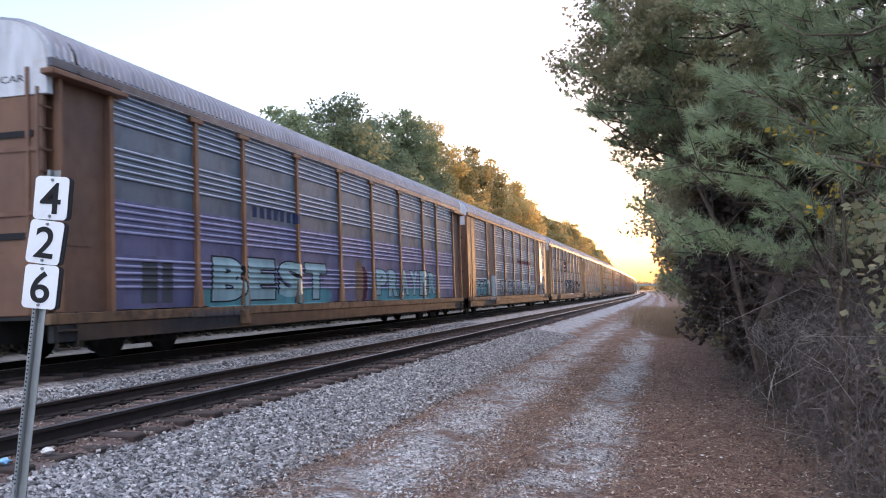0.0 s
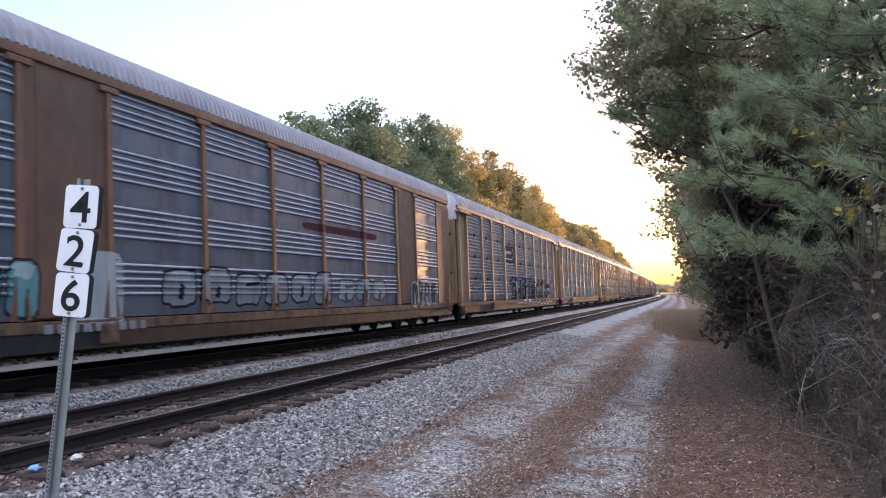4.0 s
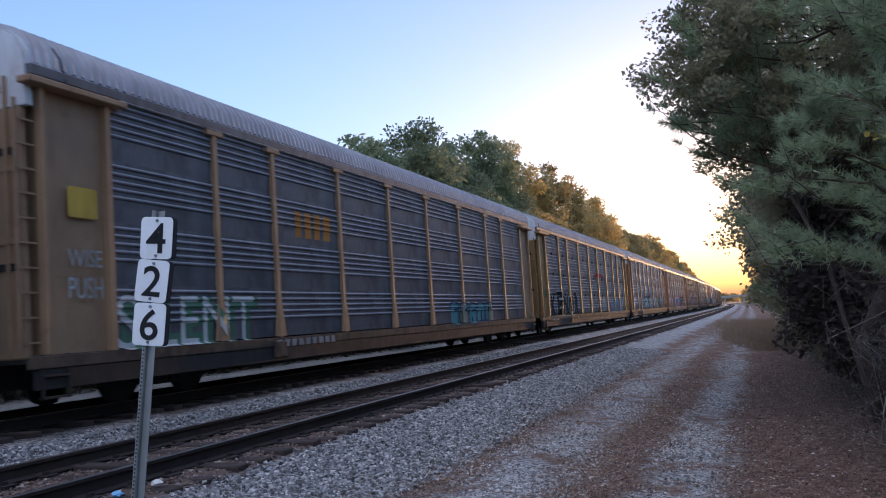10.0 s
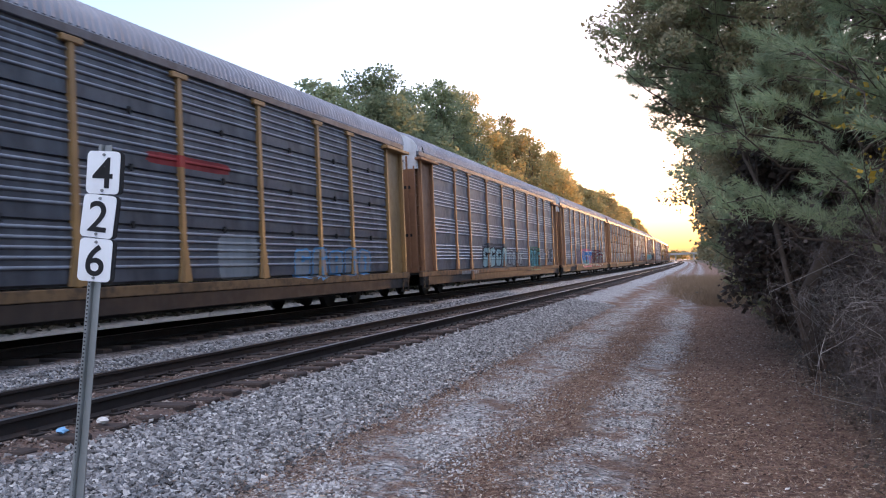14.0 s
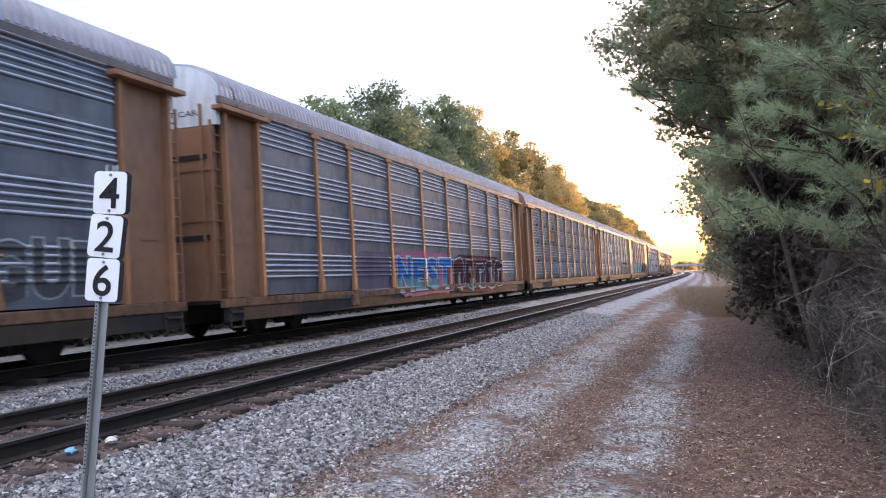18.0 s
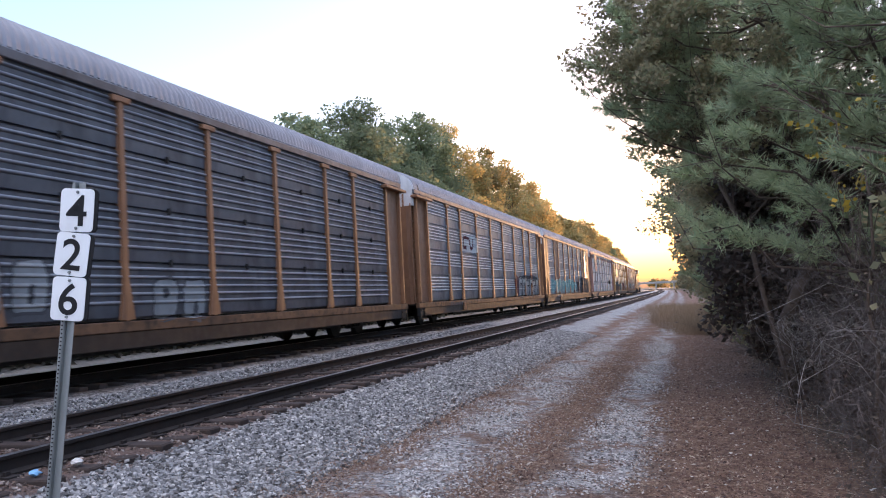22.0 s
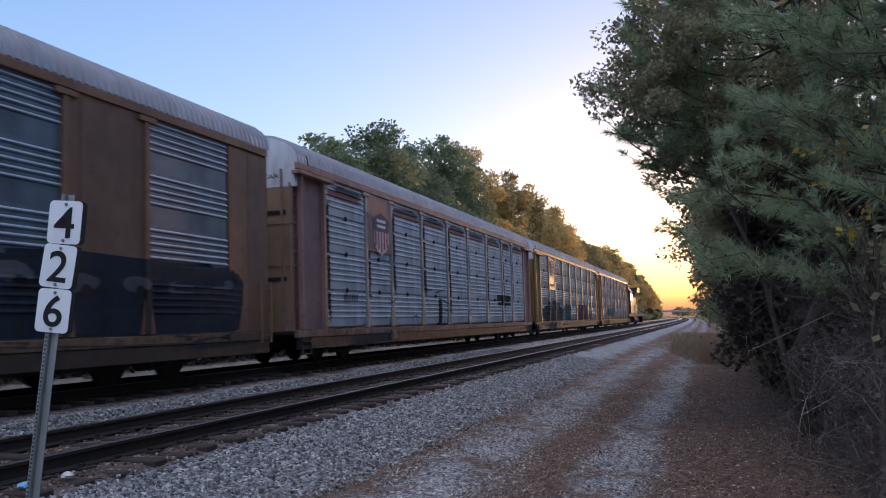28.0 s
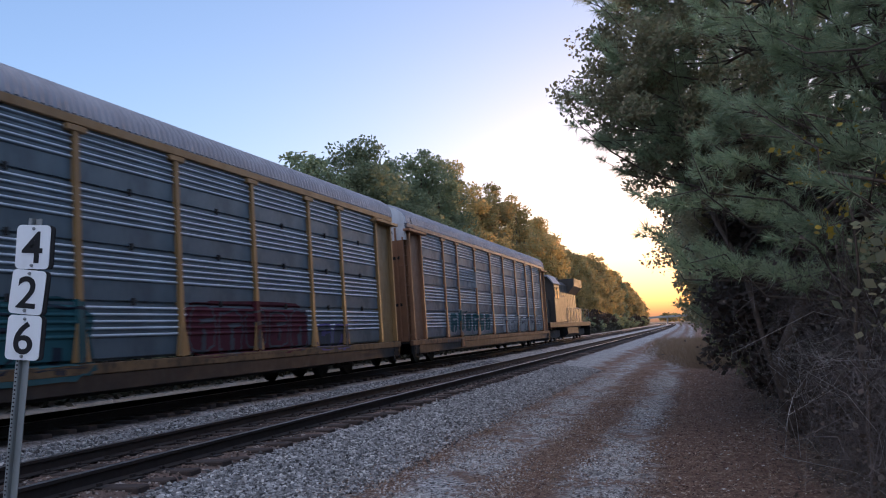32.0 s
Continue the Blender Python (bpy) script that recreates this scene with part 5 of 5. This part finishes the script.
def broadleaf(label, foot, height, spread, leaf, n_clumps, per_clump, mat, seed, base=0.25, squash=1.0, group="", trunk_r=None, name="tree", lean=(0, 0), clump=(0.16, 0.34), tight=1.0):
    """A tapered trunk, limbs to every clump's neighbourhood and a crown of loose leaf clumps with gaps."""
    rng = np.random.default_rng(seed)
    tree = thing(name, label, "tree", group)
    tree.matrix_world = pose(*foot)
    r = trunk_r or height * 0.016
    s = Solid()
    top = np.array([lean[0], lean[1], height * 0.82])
    limb(s, (0, 0, -0.3), top, r, r * 0.25, rng, 0.0, 7, 8)
    C = []
    while len(C) < n_clumps:
        p = rng.uniform(-1, 1, 3)
        q = np.linalg.norm(p)
        if q > 1 or q < 0.45 and rng.random() < 0.7:
            continue
        h = (p[2] + 1) / 2
        wide = spread * (0.55 + 0.45 * math.sin(math.pi * min(1, h * 0.9 + 0.15))) * rng.uniform(0.75, 1.1)
        C.append((lean[0] * h + p[0] * wide, lean[1] * h + p[1] * wide * squash, height * (base + (1 - base) * h * 0.97)))
    C = np.array(C)
    for c in C[:: max(1, len(C) // 16)]:
        t = min(0.95, max(0.15, (c[2] / height - 0.22)))
        limb(s, top * t, c, r * 0.35 * (1.1 - t), r * 0.06, rng, 0.12, 4, 5)
    part("trunk", s.mesh("trunk", True), BARK, tree, "grey-brown trunk and limbs")
    rad = spread * rng.uniform(*clump, (len(C), 1, 1))
    ball = rng.normal(0, 1, (len(C), per_clump, 3))
    ball *= (1.35 - 0.3 * tight) * rng.random((len(C), per_clump, 1)) ** (0.5 - 0.12 * tight) / np.linalg.norm(ball, axis=2, keepdims=True)
    pts = C[:, None, :] + ball * rad * np.array([1, 1, 0.7])
    V, F = cards(pts.reshape(-1, 3), leaf, rng)
    part("crown", mesh_from("crown", V, F), mat, tree, "leafy crown")
    return tree


def pine(label, foot, height, reach, seed, low=1.6, tufts=2600, lean=0.0, boughs=(), count=26):
    """A young pine: whorls of limbs that turn up at their tips, tufts of long needles along their outer half."""
    rng = np.random.default_rng(seed)
    tree = thing("pine_tree", label, "tree", "pines beside the path")
    tree.matrix_world = pose(*foot)
    s = Solid()
    limb(s, (0, 0, -0.3), (lean, 0, height), 0.011 * height, 0.02, rng, 0.0, 8, 8)
    C, D = [], []
    z = low
    branches = []
    while z < height - 0.3:
        for _ in range(rng.integers(4, 7)):
            a = rng.uniform(0, 2 * math.pi)
            R = reach * (1.05 - 0.75 * (z - low) / (height - low)) * rng.uniform(0.7, 1.1)
            branches.append((z + rng.uniform(-0.15, 0.15), a, R))
        z += rng.uniform(0.38, 0.6)
    branches += [(z, radians(a), R) for z, a, R in boughs]
    for z, a, R in branches:
        start = np.array([lean * z / height, 0, z])
        tip = start + np.array([math.cos(a) * R, math.sin(a) * R, R * rng.uniform(0.1, 0.45)])
        limb(s, start, tip, 0.003 * height * (1.1 - z / height) + 0.006, 0.004, rng, 0.25, 5, 5)
        n_side = int(6 + R * 4)
        for _ in range(n_side):
            t = rng.uniform(0.35, 1.0)
            p = start + (tip - start) * t + np.array([0, 0, 0.25 * R * (t * t - t)])
            d = np.array([math.cos(a + rng.normal(0, 0.8)), math.sin(a + rng.normal(0, 0.8)), rng.uniform(0.1, 0.9)])
            q = p + d / np.linalg.norm(d) * rng.uniform(0.15, 0.55) * (1.2 - t * 0.4)
            s.tube([tuple(p), tuple(q)], [0.007, 0.004], 4)
            for k in range(rng.integers(2, 5)):
                f = 1 - 0.22 * k
                C.append(p + (q - p) * f)
                D.append(d / np.linalg.norm(d))
    part("trunk", s.mesh("trunk", True), BARK, tree, "brown pine trunk and limbs")
    C, D = np.array(C), np.array(D)
    if len(C) > tufts:
        pick = rng.permutation(len(C))[:tufts]
        C, D = C[pick], D[pick]
    V, F = needles(C, D, rng, 0.17, count)
    part("crown", mesh_from("crown", V, F), PINE, tree, "tufts of long green needles")
    return tree


def twig_mesh(seed, height, stems=20, sides=3, thick=1.0, bow=0.14):
    rng = np.random.default_rng(seed)
    s = Solid()
    tips = []
    for _ in range(stems):
        a, b = rng.uniform(0, 2 * math.pi), rng.uniform(0.1, 0.55)
        h = height * rng.uniform(0.4, 1.1)
        foot = (rng.normal(0, 0.25), rng.normal(0, 0.25), -0.05)
        tip = (foot[0] + math.cos(a) * b * h, foot[1] + math.sin(a) * b * h, h)
        pts = limb(s, foot, tip, 0.0045 * thick, 0.0016 * thick, rng, -0.25, 6, sides, bow)
        for _ in range(6):
            i = rng.integers(2, len(pts))
            p = pts[i]
            q = p + rng.normal(0, 0.2, 3) * height * 0.8
            w = limb(s, p, q, 0.0022 * thick, 0.001 * thick, rng, 0.35, 4, sides, bow)
            tips += [w[-1], w[-2]]
            for _ in range(2):
                e = w[2] + rng.normal(0, 0.12, 3) * height
                limb(s, w[2], e, 0.0012 * thick, 0.0007 * thick, rng, 0.3, 3, sides, bow)
                tips.append(e)
    return s.mesh("twig_tangle"), np.array(tips)


# broadleaved wood beyond the tracks
rng = np.random.default_rng(11)
y, n = 54.0, 0
while y < 640:
    far = y / 100
    h = float(np.interp(y, [46, 55, 65, 85, 105, 130, 150, 200, 280, 400, 640], [12.0, 14.5, 15.8, 18.6, 19.8, 20.4, 18.4, 19.2, 19.4, 16.5, 15.0])) * rng.uniform(0.92, 1.06)
    u = -22.5 - rng.uniform(0, 2.0)
    leafs = 0.22 + 0.11 * far
    clumps = int(100 - 9 * min(far, 5))
    per = int(np.interp(far, [0.5, 0.85, 1.3, 2, 5], [260, 200, 120, 80, 36]))
    autumn = rng.random() < np.interp(y, [66, 90, 115, 170], [0.0, 0.45, 0.8, 0.95])
    broadleaf("tall autumn tree at the edge of the wood" if autumn else "tall green broadleaved tree at the edge of the wood", (bent(u, y), y, 0.4), h, rng.uniform(3.4, 4.8), leafs, clumps, per, AUTUMN if autumn else OAK, 100 + n, 0.04, group="trees beyond the tracks")
    y += rng.uniform(3.8, 5.4) * (1 + 0.4 * far)
    n += 1
for i in range(20):
    y = 62 + i * 17 + rng.uniform(-4, 4)
    broadleaf("tall green broadleaved tree inside the wood", (bent(-29 + rng.uniform(-2, 2), y), y, 0.8), float(np.interp(y, [60, 100, 400], [15.5, 18.5, 18.5])) * rng.uniform(0.95, 1.08), rng.uniform(4, 5.2), 0.5 + 0.001 * y, 60, 50, OAK if rng.random() < 0.6 else AUTUMN, 300 + i, 0.05, group="trees beyond the tracks")
y, i = 6.0, 0
while y < 420:
    broadleaf("low dark undergrowth at the foot of the wood", (bent(-18.2 + rng.uniform(-0.4, 0.4), y), y, 0.1), rng.uniform(2.4, 4.2), rng.uniform(1.7, 2.4), 0.26 + 0.0012 * y, 34, 34, OAK if rng.random() < 0.7 else BROWN_LEAF, 1300 + i, 0.0, group="undergrowth beyond the tracks", name="bush")
    y += rng.uniform(2.6, 3.6) * (1 + y / 120)
    i += 1

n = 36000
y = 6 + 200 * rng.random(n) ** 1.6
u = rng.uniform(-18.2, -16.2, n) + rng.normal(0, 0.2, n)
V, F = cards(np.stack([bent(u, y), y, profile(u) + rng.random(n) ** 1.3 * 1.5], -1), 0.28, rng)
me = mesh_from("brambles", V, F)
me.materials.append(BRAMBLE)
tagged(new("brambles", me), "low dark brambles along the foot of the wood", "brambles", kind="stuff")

# pines and shrubs on the path's edge
pine("pine with long green needles beside the path", (3.2, 8.8, -0.7), 9.0, 2.75, 1, 1.9, 6500, count=28)
pine("pine with long green needles beside the path", (2.5, 11.6, -0.7), 9.5, 2.7, 2, 2.0, 6000, count=28)
pine("tall pine whose branches reach over the path", (1.5, 14.8, -0.7), 11.5, 3.0, 3, 3.9, 8500, count=30, boughs=[(3.5 + 0.15 * i, 183 + 36 * math.sin(i * 2.4), (2.5 if i < 10 else 2.2) + 0.7 * math.sin(i * 1.7) ** 2) for i in range(24)])
pine("pine with long green needles beside the path", (4.3, 6.0, -0.7), 8.5, 2.7, 4, 1.9, 4500, count=28)
pine("pine with long green needles beside the path", (2.3, 18.0, -0.7), 8.5, 2.5, 5, 1.8, 3000, count=26)
broadleaf("slender tree with small dark leaves over the path", (1.3, 14.2, -0.7), 7.2, 2.3, 0.075, 150, 230, SHRUB, 480, 0.45, group="trees beside the path", lean=(-1.5, 0), trunk_r=0.05, clump=(0.08, 0.17))
broadleaf("slender tree with small dark leaves over the path", (1.75, 18.6, -0.7), 6.6, 2.1, 0.08, 150, 260, SHRUB, 481, 0.4, group="trees beside the path", lean=(-2.0, 0), trunk_r=0.04, clump=(0.09, 0.18))
broadleaf("young tree with a few yellow leaves", (1.45, 8.6, -0.7), 3.6, 0.75, 0.07, 14, 10, YELLOW_LEAF, 482, 0.6, group="trees beside the path", trunk_r=0.03)
RIGHT = [(1.7, 17.0, 5.0, 1.6), (2.4, 20.5, 10.8, 2.8), (1.7, 24.5, 7.5, 2.2), (2.4, 29, 9.0, 2.7), (2.0, 34.5, 8.0, 2.7), (2.0, 41, 8.5, 3.4), (3.2, 49, 9.5, 3.4), (6.0, 8.5, 10, 3.0), (6.2, 13, 11, 3.2), (5.8, 18, 10.5, 3.0)]
for i, (u, y, h, w) in enumerate(RIGHT):
    broadleaf("dense roadside tree with small green-brown leaves", (bent(u, y), y, -0.7), h, w, 0.09 + 0.0021 * y, 140, 210, SHRUB if i % 3 else BROWN_LEAF, 500 + i, 0.22 if 38 < y < 45 else 0.03, group="trees beside the path")
y, i = 58.0, 0
while y < 640:
    broadleaf("roadside tree along the railway", (bent(4.4 + rng.uniform(-0.6, 1.6) + 0.008 * y, y), y, -0.6), rng.uniform(8, 12), rng.uniform(3.0, 4.2), 0.22 + 0.0018 * y, 50, 46, SHRUB if rng.random() < 0.6 else AUTUMN, 600 + i, 0.04, group="trees beside the path")
    y += rng.uniform(5, 8) * (1 + y / 250)
    i += 1
for i in range(9):
    yy = 4.0 + i * 3.4
    broadleaf("dark leafy undergrowth behind the shrubs", (3.1 + rng.uniform(-0.3, 1.2), yy, -0.6), rng.uniform(3.2, 5.0), 1.9, 0.10, 110, 150, SHRUB if i % 2 else BROWN_LEAF, 700 + i, 0.02, group="undergrowth beside the path", name="bush")
for i in range(14):
    yy = 5.2 + i * 1.25
    broadleaf("low brown shrub with dry leaves at the path's edge", (2.0 - 0.02 * yy + rng.uniform(-0.15, 0.5), yy, -0.72), rng.uniform(1.0, 2.0), rng.uniform(0.55, 0.8), 0.045, 50, 34, BROWN_LEAF, 760 + i, 0.02, group="low shrubs beside the path", name="bush", trunk_r=0.02)
TWIGS = [twig_mesh(40 + i, h, 28, 3, 1.0, 0.15) for i, h in enumerate((2.0, 1.6, 2.4, 1.3))]
PALE_TWIGS = [twig_mesh(50 + i, h, 5, 3, 1.1, 0.42) for i, h in enumerate((1.3, 1.9))]
for i in range(40):
    pale = i % 5 in (1, 3) and i > 3
    yy = 4.8 + (i // 2) * 0.75 + rng.uniform(-0.3, 0.3)
    uu = (2.0 if i % 2 else 2.55) + rng.uniform(-0.3, 0.35) - 0.02 * yy
    tangle, tips = PALE_TWIGS[i % 2] if pale else TWIGS[i % 4]
    b = thing("bare_shrub", "leafless shrub with a few pale bent twigs" if pale else "tangled brown shrub with thin bare twigs", "shrub", "bare shrubs beside the path")
    b.matrix_world = pose(uu, yy, -0.7, 0, 0, rng.uniform(0, 360))
    part("twig_tangle", tangle, PALE_TWIG if pale else TWIG, b)
    V, F = cards(tips[::4 if pale else 2], 0.05, np.random.default_rng(i), 1.5, 0.3, 0.5)
    part("dry_leaves", mesh_from("dry_leaves", V, F), BROWN_LEAF, b, "few brown leaves")


# ---- loose cover of the ground ----
def stones(name, u, y, z, size, seed, mat, label):
    """Broken stones: squashed, jittered octahedra."""
    rng = np.random.default_rng(seed)
    n = len(u)
    base = np.array([(1, 0, 0), (-1, 0, 0), (0, 1, 0), (0, -1, 0), (0, 0, 1), (0, 0, -1)], float)
    tri = np.array([(0, 2, 4), (2, 1, 4), (1, 3, 4), (3, 0, 4), (2, 0, 5), (1, 2, 5), (3, 1, 5), (0, 3, 5)])
    b = base[None] * rng.uniform(0.55, 1.25, (n, 6, 1)) + rng.normal(0, 0.18, (n, 6, 3))
    q = rng.normal(0, 1, (n, 4))
    q /= np.linalg.norm(q, axis=1)[:, None]
    w, x1, y1, z1 = q.T
    R = np.stack([1 - 2 * (y1 ** 2 + z1 ** 2), 2 * (x1 * y1 - z1 * w), 2 * (x1 * z1 + y1 * w), 2 * (x1 * y1 + z1 * w), 1 - 2 * (x1 ** 2 + z1 ** 2), 2 * (y1 * z1 - x1 * w), 2 * (x1 * z1 - y1 * w), 2 * (y1 * z1 + x1 * w), 1 - 2 * (x1 ** 2 + y1 ** 2)], -1).reshape(n, 3, 3)
    b = np.einsum('nij,nkj->nki', R, b) * (size * rng.uniform(0.6, 1.35, n))[:, None, None]
    b[:, :, 2] *= 0.75
    P = np.stack([bent(u, y), y, z], -1)
    V = (P[:, None] + b).reshape(-1, 3)
    F = (np.arange(n)[:, None, None] * 6 + tri[None]).reshape(-1, 3)
    me = mesh_from(name, V, F)
    me.materials.append(mat)
    tagged(new(name, me), label, "gravel", kind="stuff")


rng = np.random.default_rng(5)
n = 46000
y = 3.2 + 30 * rng.random(n) ** 1.7
u = rng.uniform(-5.1, -3.6, n) + rng.normal(0, 0.08, n)
stones("ballast_stones", u, y, height(u, y) + 0.014, 0.028, 6, BALLAST, "grey crushed stone ballast on the track shoulder")
n = 16000
y = 7 + 32 * rng.random(n) ** 1.5
u = rng.uniform(-9.0, -7.5, n)
stones("ballast_stones", u, y, height(u, y) + 0.016, 0.034, 7, BALLAST, "grey crushed stone ballast between the two tracks")
n = 9000
y = 5 + 22 * rng.random(n) ** 1.5
u = rng.uniform(-7.6, -5.25, n)
stones("ballast_stones", u, y, height(u, y) + 0.005, 0.021, 8, BED_STONE, "rust-brown crushed stone between the ties")
n = 44000
y = 4.3 + 24 * rng.random(n) ** 1.7
u = np.where(rng.random(n) < 0.6, rng.normal(-2.72, 0.42, n), rng.normal(-1.05, 0.22, n))
clear = np.sin(u * 3.1 + 2.2 * np.sin(y * 0.9)) + np.sin(y * 1.7 + 2.0 * np.sin(u * 2.3)) + rng.normal(0, 0.5, n) > -0.35
u, y = u[clear], y[clear]
stones("path_gravel", u, y, height(u, y) + 0.004, 0.016, 9, PATH_STONE, "fine grey gravel in the ruts of the path")

n = 85000
y = 4.3 + 28 * rng.random(n) ** 1.6
strip = rng.random(n)
u = np.where(strip < 0.42, rng.uniform(-0.75, 1.6, n), np.where(strip < 0.62, rng.normal(-3.55, 0.25, n), np.where(strip < 0.88, rng.normal(-1.85, 0.27, n), rng.uniform(-4.2, -0.5, n))))
V, F = cards(np.stack([bent(u, y), y, height(u, y) + 0.012], -1), 0.075, rng, 8, 0.0)
V[:, 2] = V[:, 2] * 0.35 + np.repeat(height(u, y) + 0.022, 4) * 0.65
me = mesh_from("needle_litter", V, F)
me.materials.append(LITTER)
tagged(new("needle_litter", me), "brown fallen pine needles and leaf litter on the path", "litter", kind="stuff")

n = 26000
y = 4.3 + 22 * rng.random(n) ** 1.6
u = np.where(rng.random(n) < 0.5, rng.uniform(-0.8, 1.7, n), np.where(rng.random(n) < 0.5, rng.normal(-1.85, 0.3, n), rng.normal(-3.5, 0.35, n)))
stones("soil_crumbs", u, y, height(u, y) + 0.002, 0.011, 10, LITTER, "brown crumbs of soil and bark on the path")

n = 26000
y = rng.uniform(4.4, 24, n) ** 1.0
strip = rng.random(n)
u = np.where(strip < 0.45, rng.normal(-1.8, 0.28, n), np.where(strip < 0.7, rng.normal(-3.5, 0.28, n), rng.uniform(-0.6, 1.2, n)))
V, F = cards(np.stack([bent(u, y), y, height(u, y)], -1), 0.06, rng, 14, 0.0, -0.5)
me = mesh_from("short_dry_grass", V, F)
me.materials.append(LITTER)
tagged(new("short_dry_grass", me), "short trodden dry grass along the path", "grass", kind="stuff")

n = 7000
y = 4.4 + 26 * rng.random(n) ** 1.6
u = np.where(rng.random(n) < 0.55, rng.uniform(-0.8, 1.7, n), rng.uniform(-4.2, 1.2, n))
V, F = cards(np.stack([bent(u, y), y, height(u, y) + 0.02], -1), 0.05, rng, 1.7, 0.0)
V[:, 2] = V[:, 2] * 0.4 + np.repeat(height(u, y) + 0.02, 4) * 0.6
me = mesh_from("fallen_leaves", V, F)
me.materials.append(rock_material("fallen_leaf", [(0.0, (0.06, 0.03, 0.025)), (0.55, (0.16, 0.08, 0.05)), (0.7, (0.5, 0.36, 0.25)), (1.0, (0.8, 0.76, 0.70))]))
tagged(new("fallen_leaves", me), "scattered dark and bleached fallen leaves", "litter", kind="stuff")

n = 13000
y = 33 + 45 * rng.random(n) ** 1.1
left = np.interp(y, [33, 45, 64, 80], [-0.5, -2.5, -3.3, -3.4])
u = left + (0.9 - left) * rng.random(n) ** 0.7 + rng.normal(0, 0.35, n)
V, F = cards(np.stack([bent(u, y), y, profile(u)], -1), 0.5, rng, 40, 0.0, -1.2)
me = mesh_from("dry_grass", V, F)
me.materials.append(DRY_GRASS)
tagged(new("dry_grass", me), "soft dry straw-coloured grass at the path's edge", "grass", kind="stuff")


# ---- road bridge and distance ----
def bridge():
    b = thing("road_bridge", "low concrete road bridge across the railway far off", "bridge", kind="structure")
    conc = plain("bridge_concrete", (0.34, 0.32, 0.29), 0.85, 0, 0.2, 0.3)
    Y = 880
    x0 = bent(0, Y)
    part("deck", Solid().box(x0 - 45, Y, 5.0, x0 + 45, Y + 9, 6.1, 0.05), conc, b)
    part("parapet", Solid().box(x0 - 45, Y - 0.3, 6.1, x0 + 45, Y, 7.0), conc, b)
    for x in (-22, -1, 16):
        part("pier", Solid().box(x0 + x, Y + 1, -1, x0 + x + 1.2, Y + 8, 5.0), conc, b)


bridge()
rng = np.random.default_rng(21)
for i in range(30):
    x = -230 + i * 15 + rng.uniform(-5, 5)
    broadleaf("hazy tree in the far distance", (bent(0, 900) * 0.8 + x, 960 + rng.uniform(0, 160), 0), rng.uniform(10, 13), 9, 2.0, 40, 26, AUTUMN, 900 + i, 0.05, group="far trees")


# ---- the train's run ----
def gap_at(t):
    """Where the coupling behind the first car is, t seconds in: the train gathers speed."""
    return float(np.polyval([-2.57546e-06, 2.13928e-04, -6.14174e-03, 7.53313e-03, -8.49544, 39.55], t))


def on_track(y):
    return pose(bent(FAR_TRACK, y), y, FAR_LIFT, 0, 0, math.degrees(math.atan(2 * BEND * y)))


def motions():
    for i, car in enumerate(CARS):
        walk(car, [(t, on_track(gap_at(t) + CAR_PITCH * (i - 0.5))) for t in range(33)])
    walk(LOCO, [(t, on_track(gap_at(t) + CAR_PITCH * (len(CARS) - 1) + 11.6)) for t in range(33)])


motions()
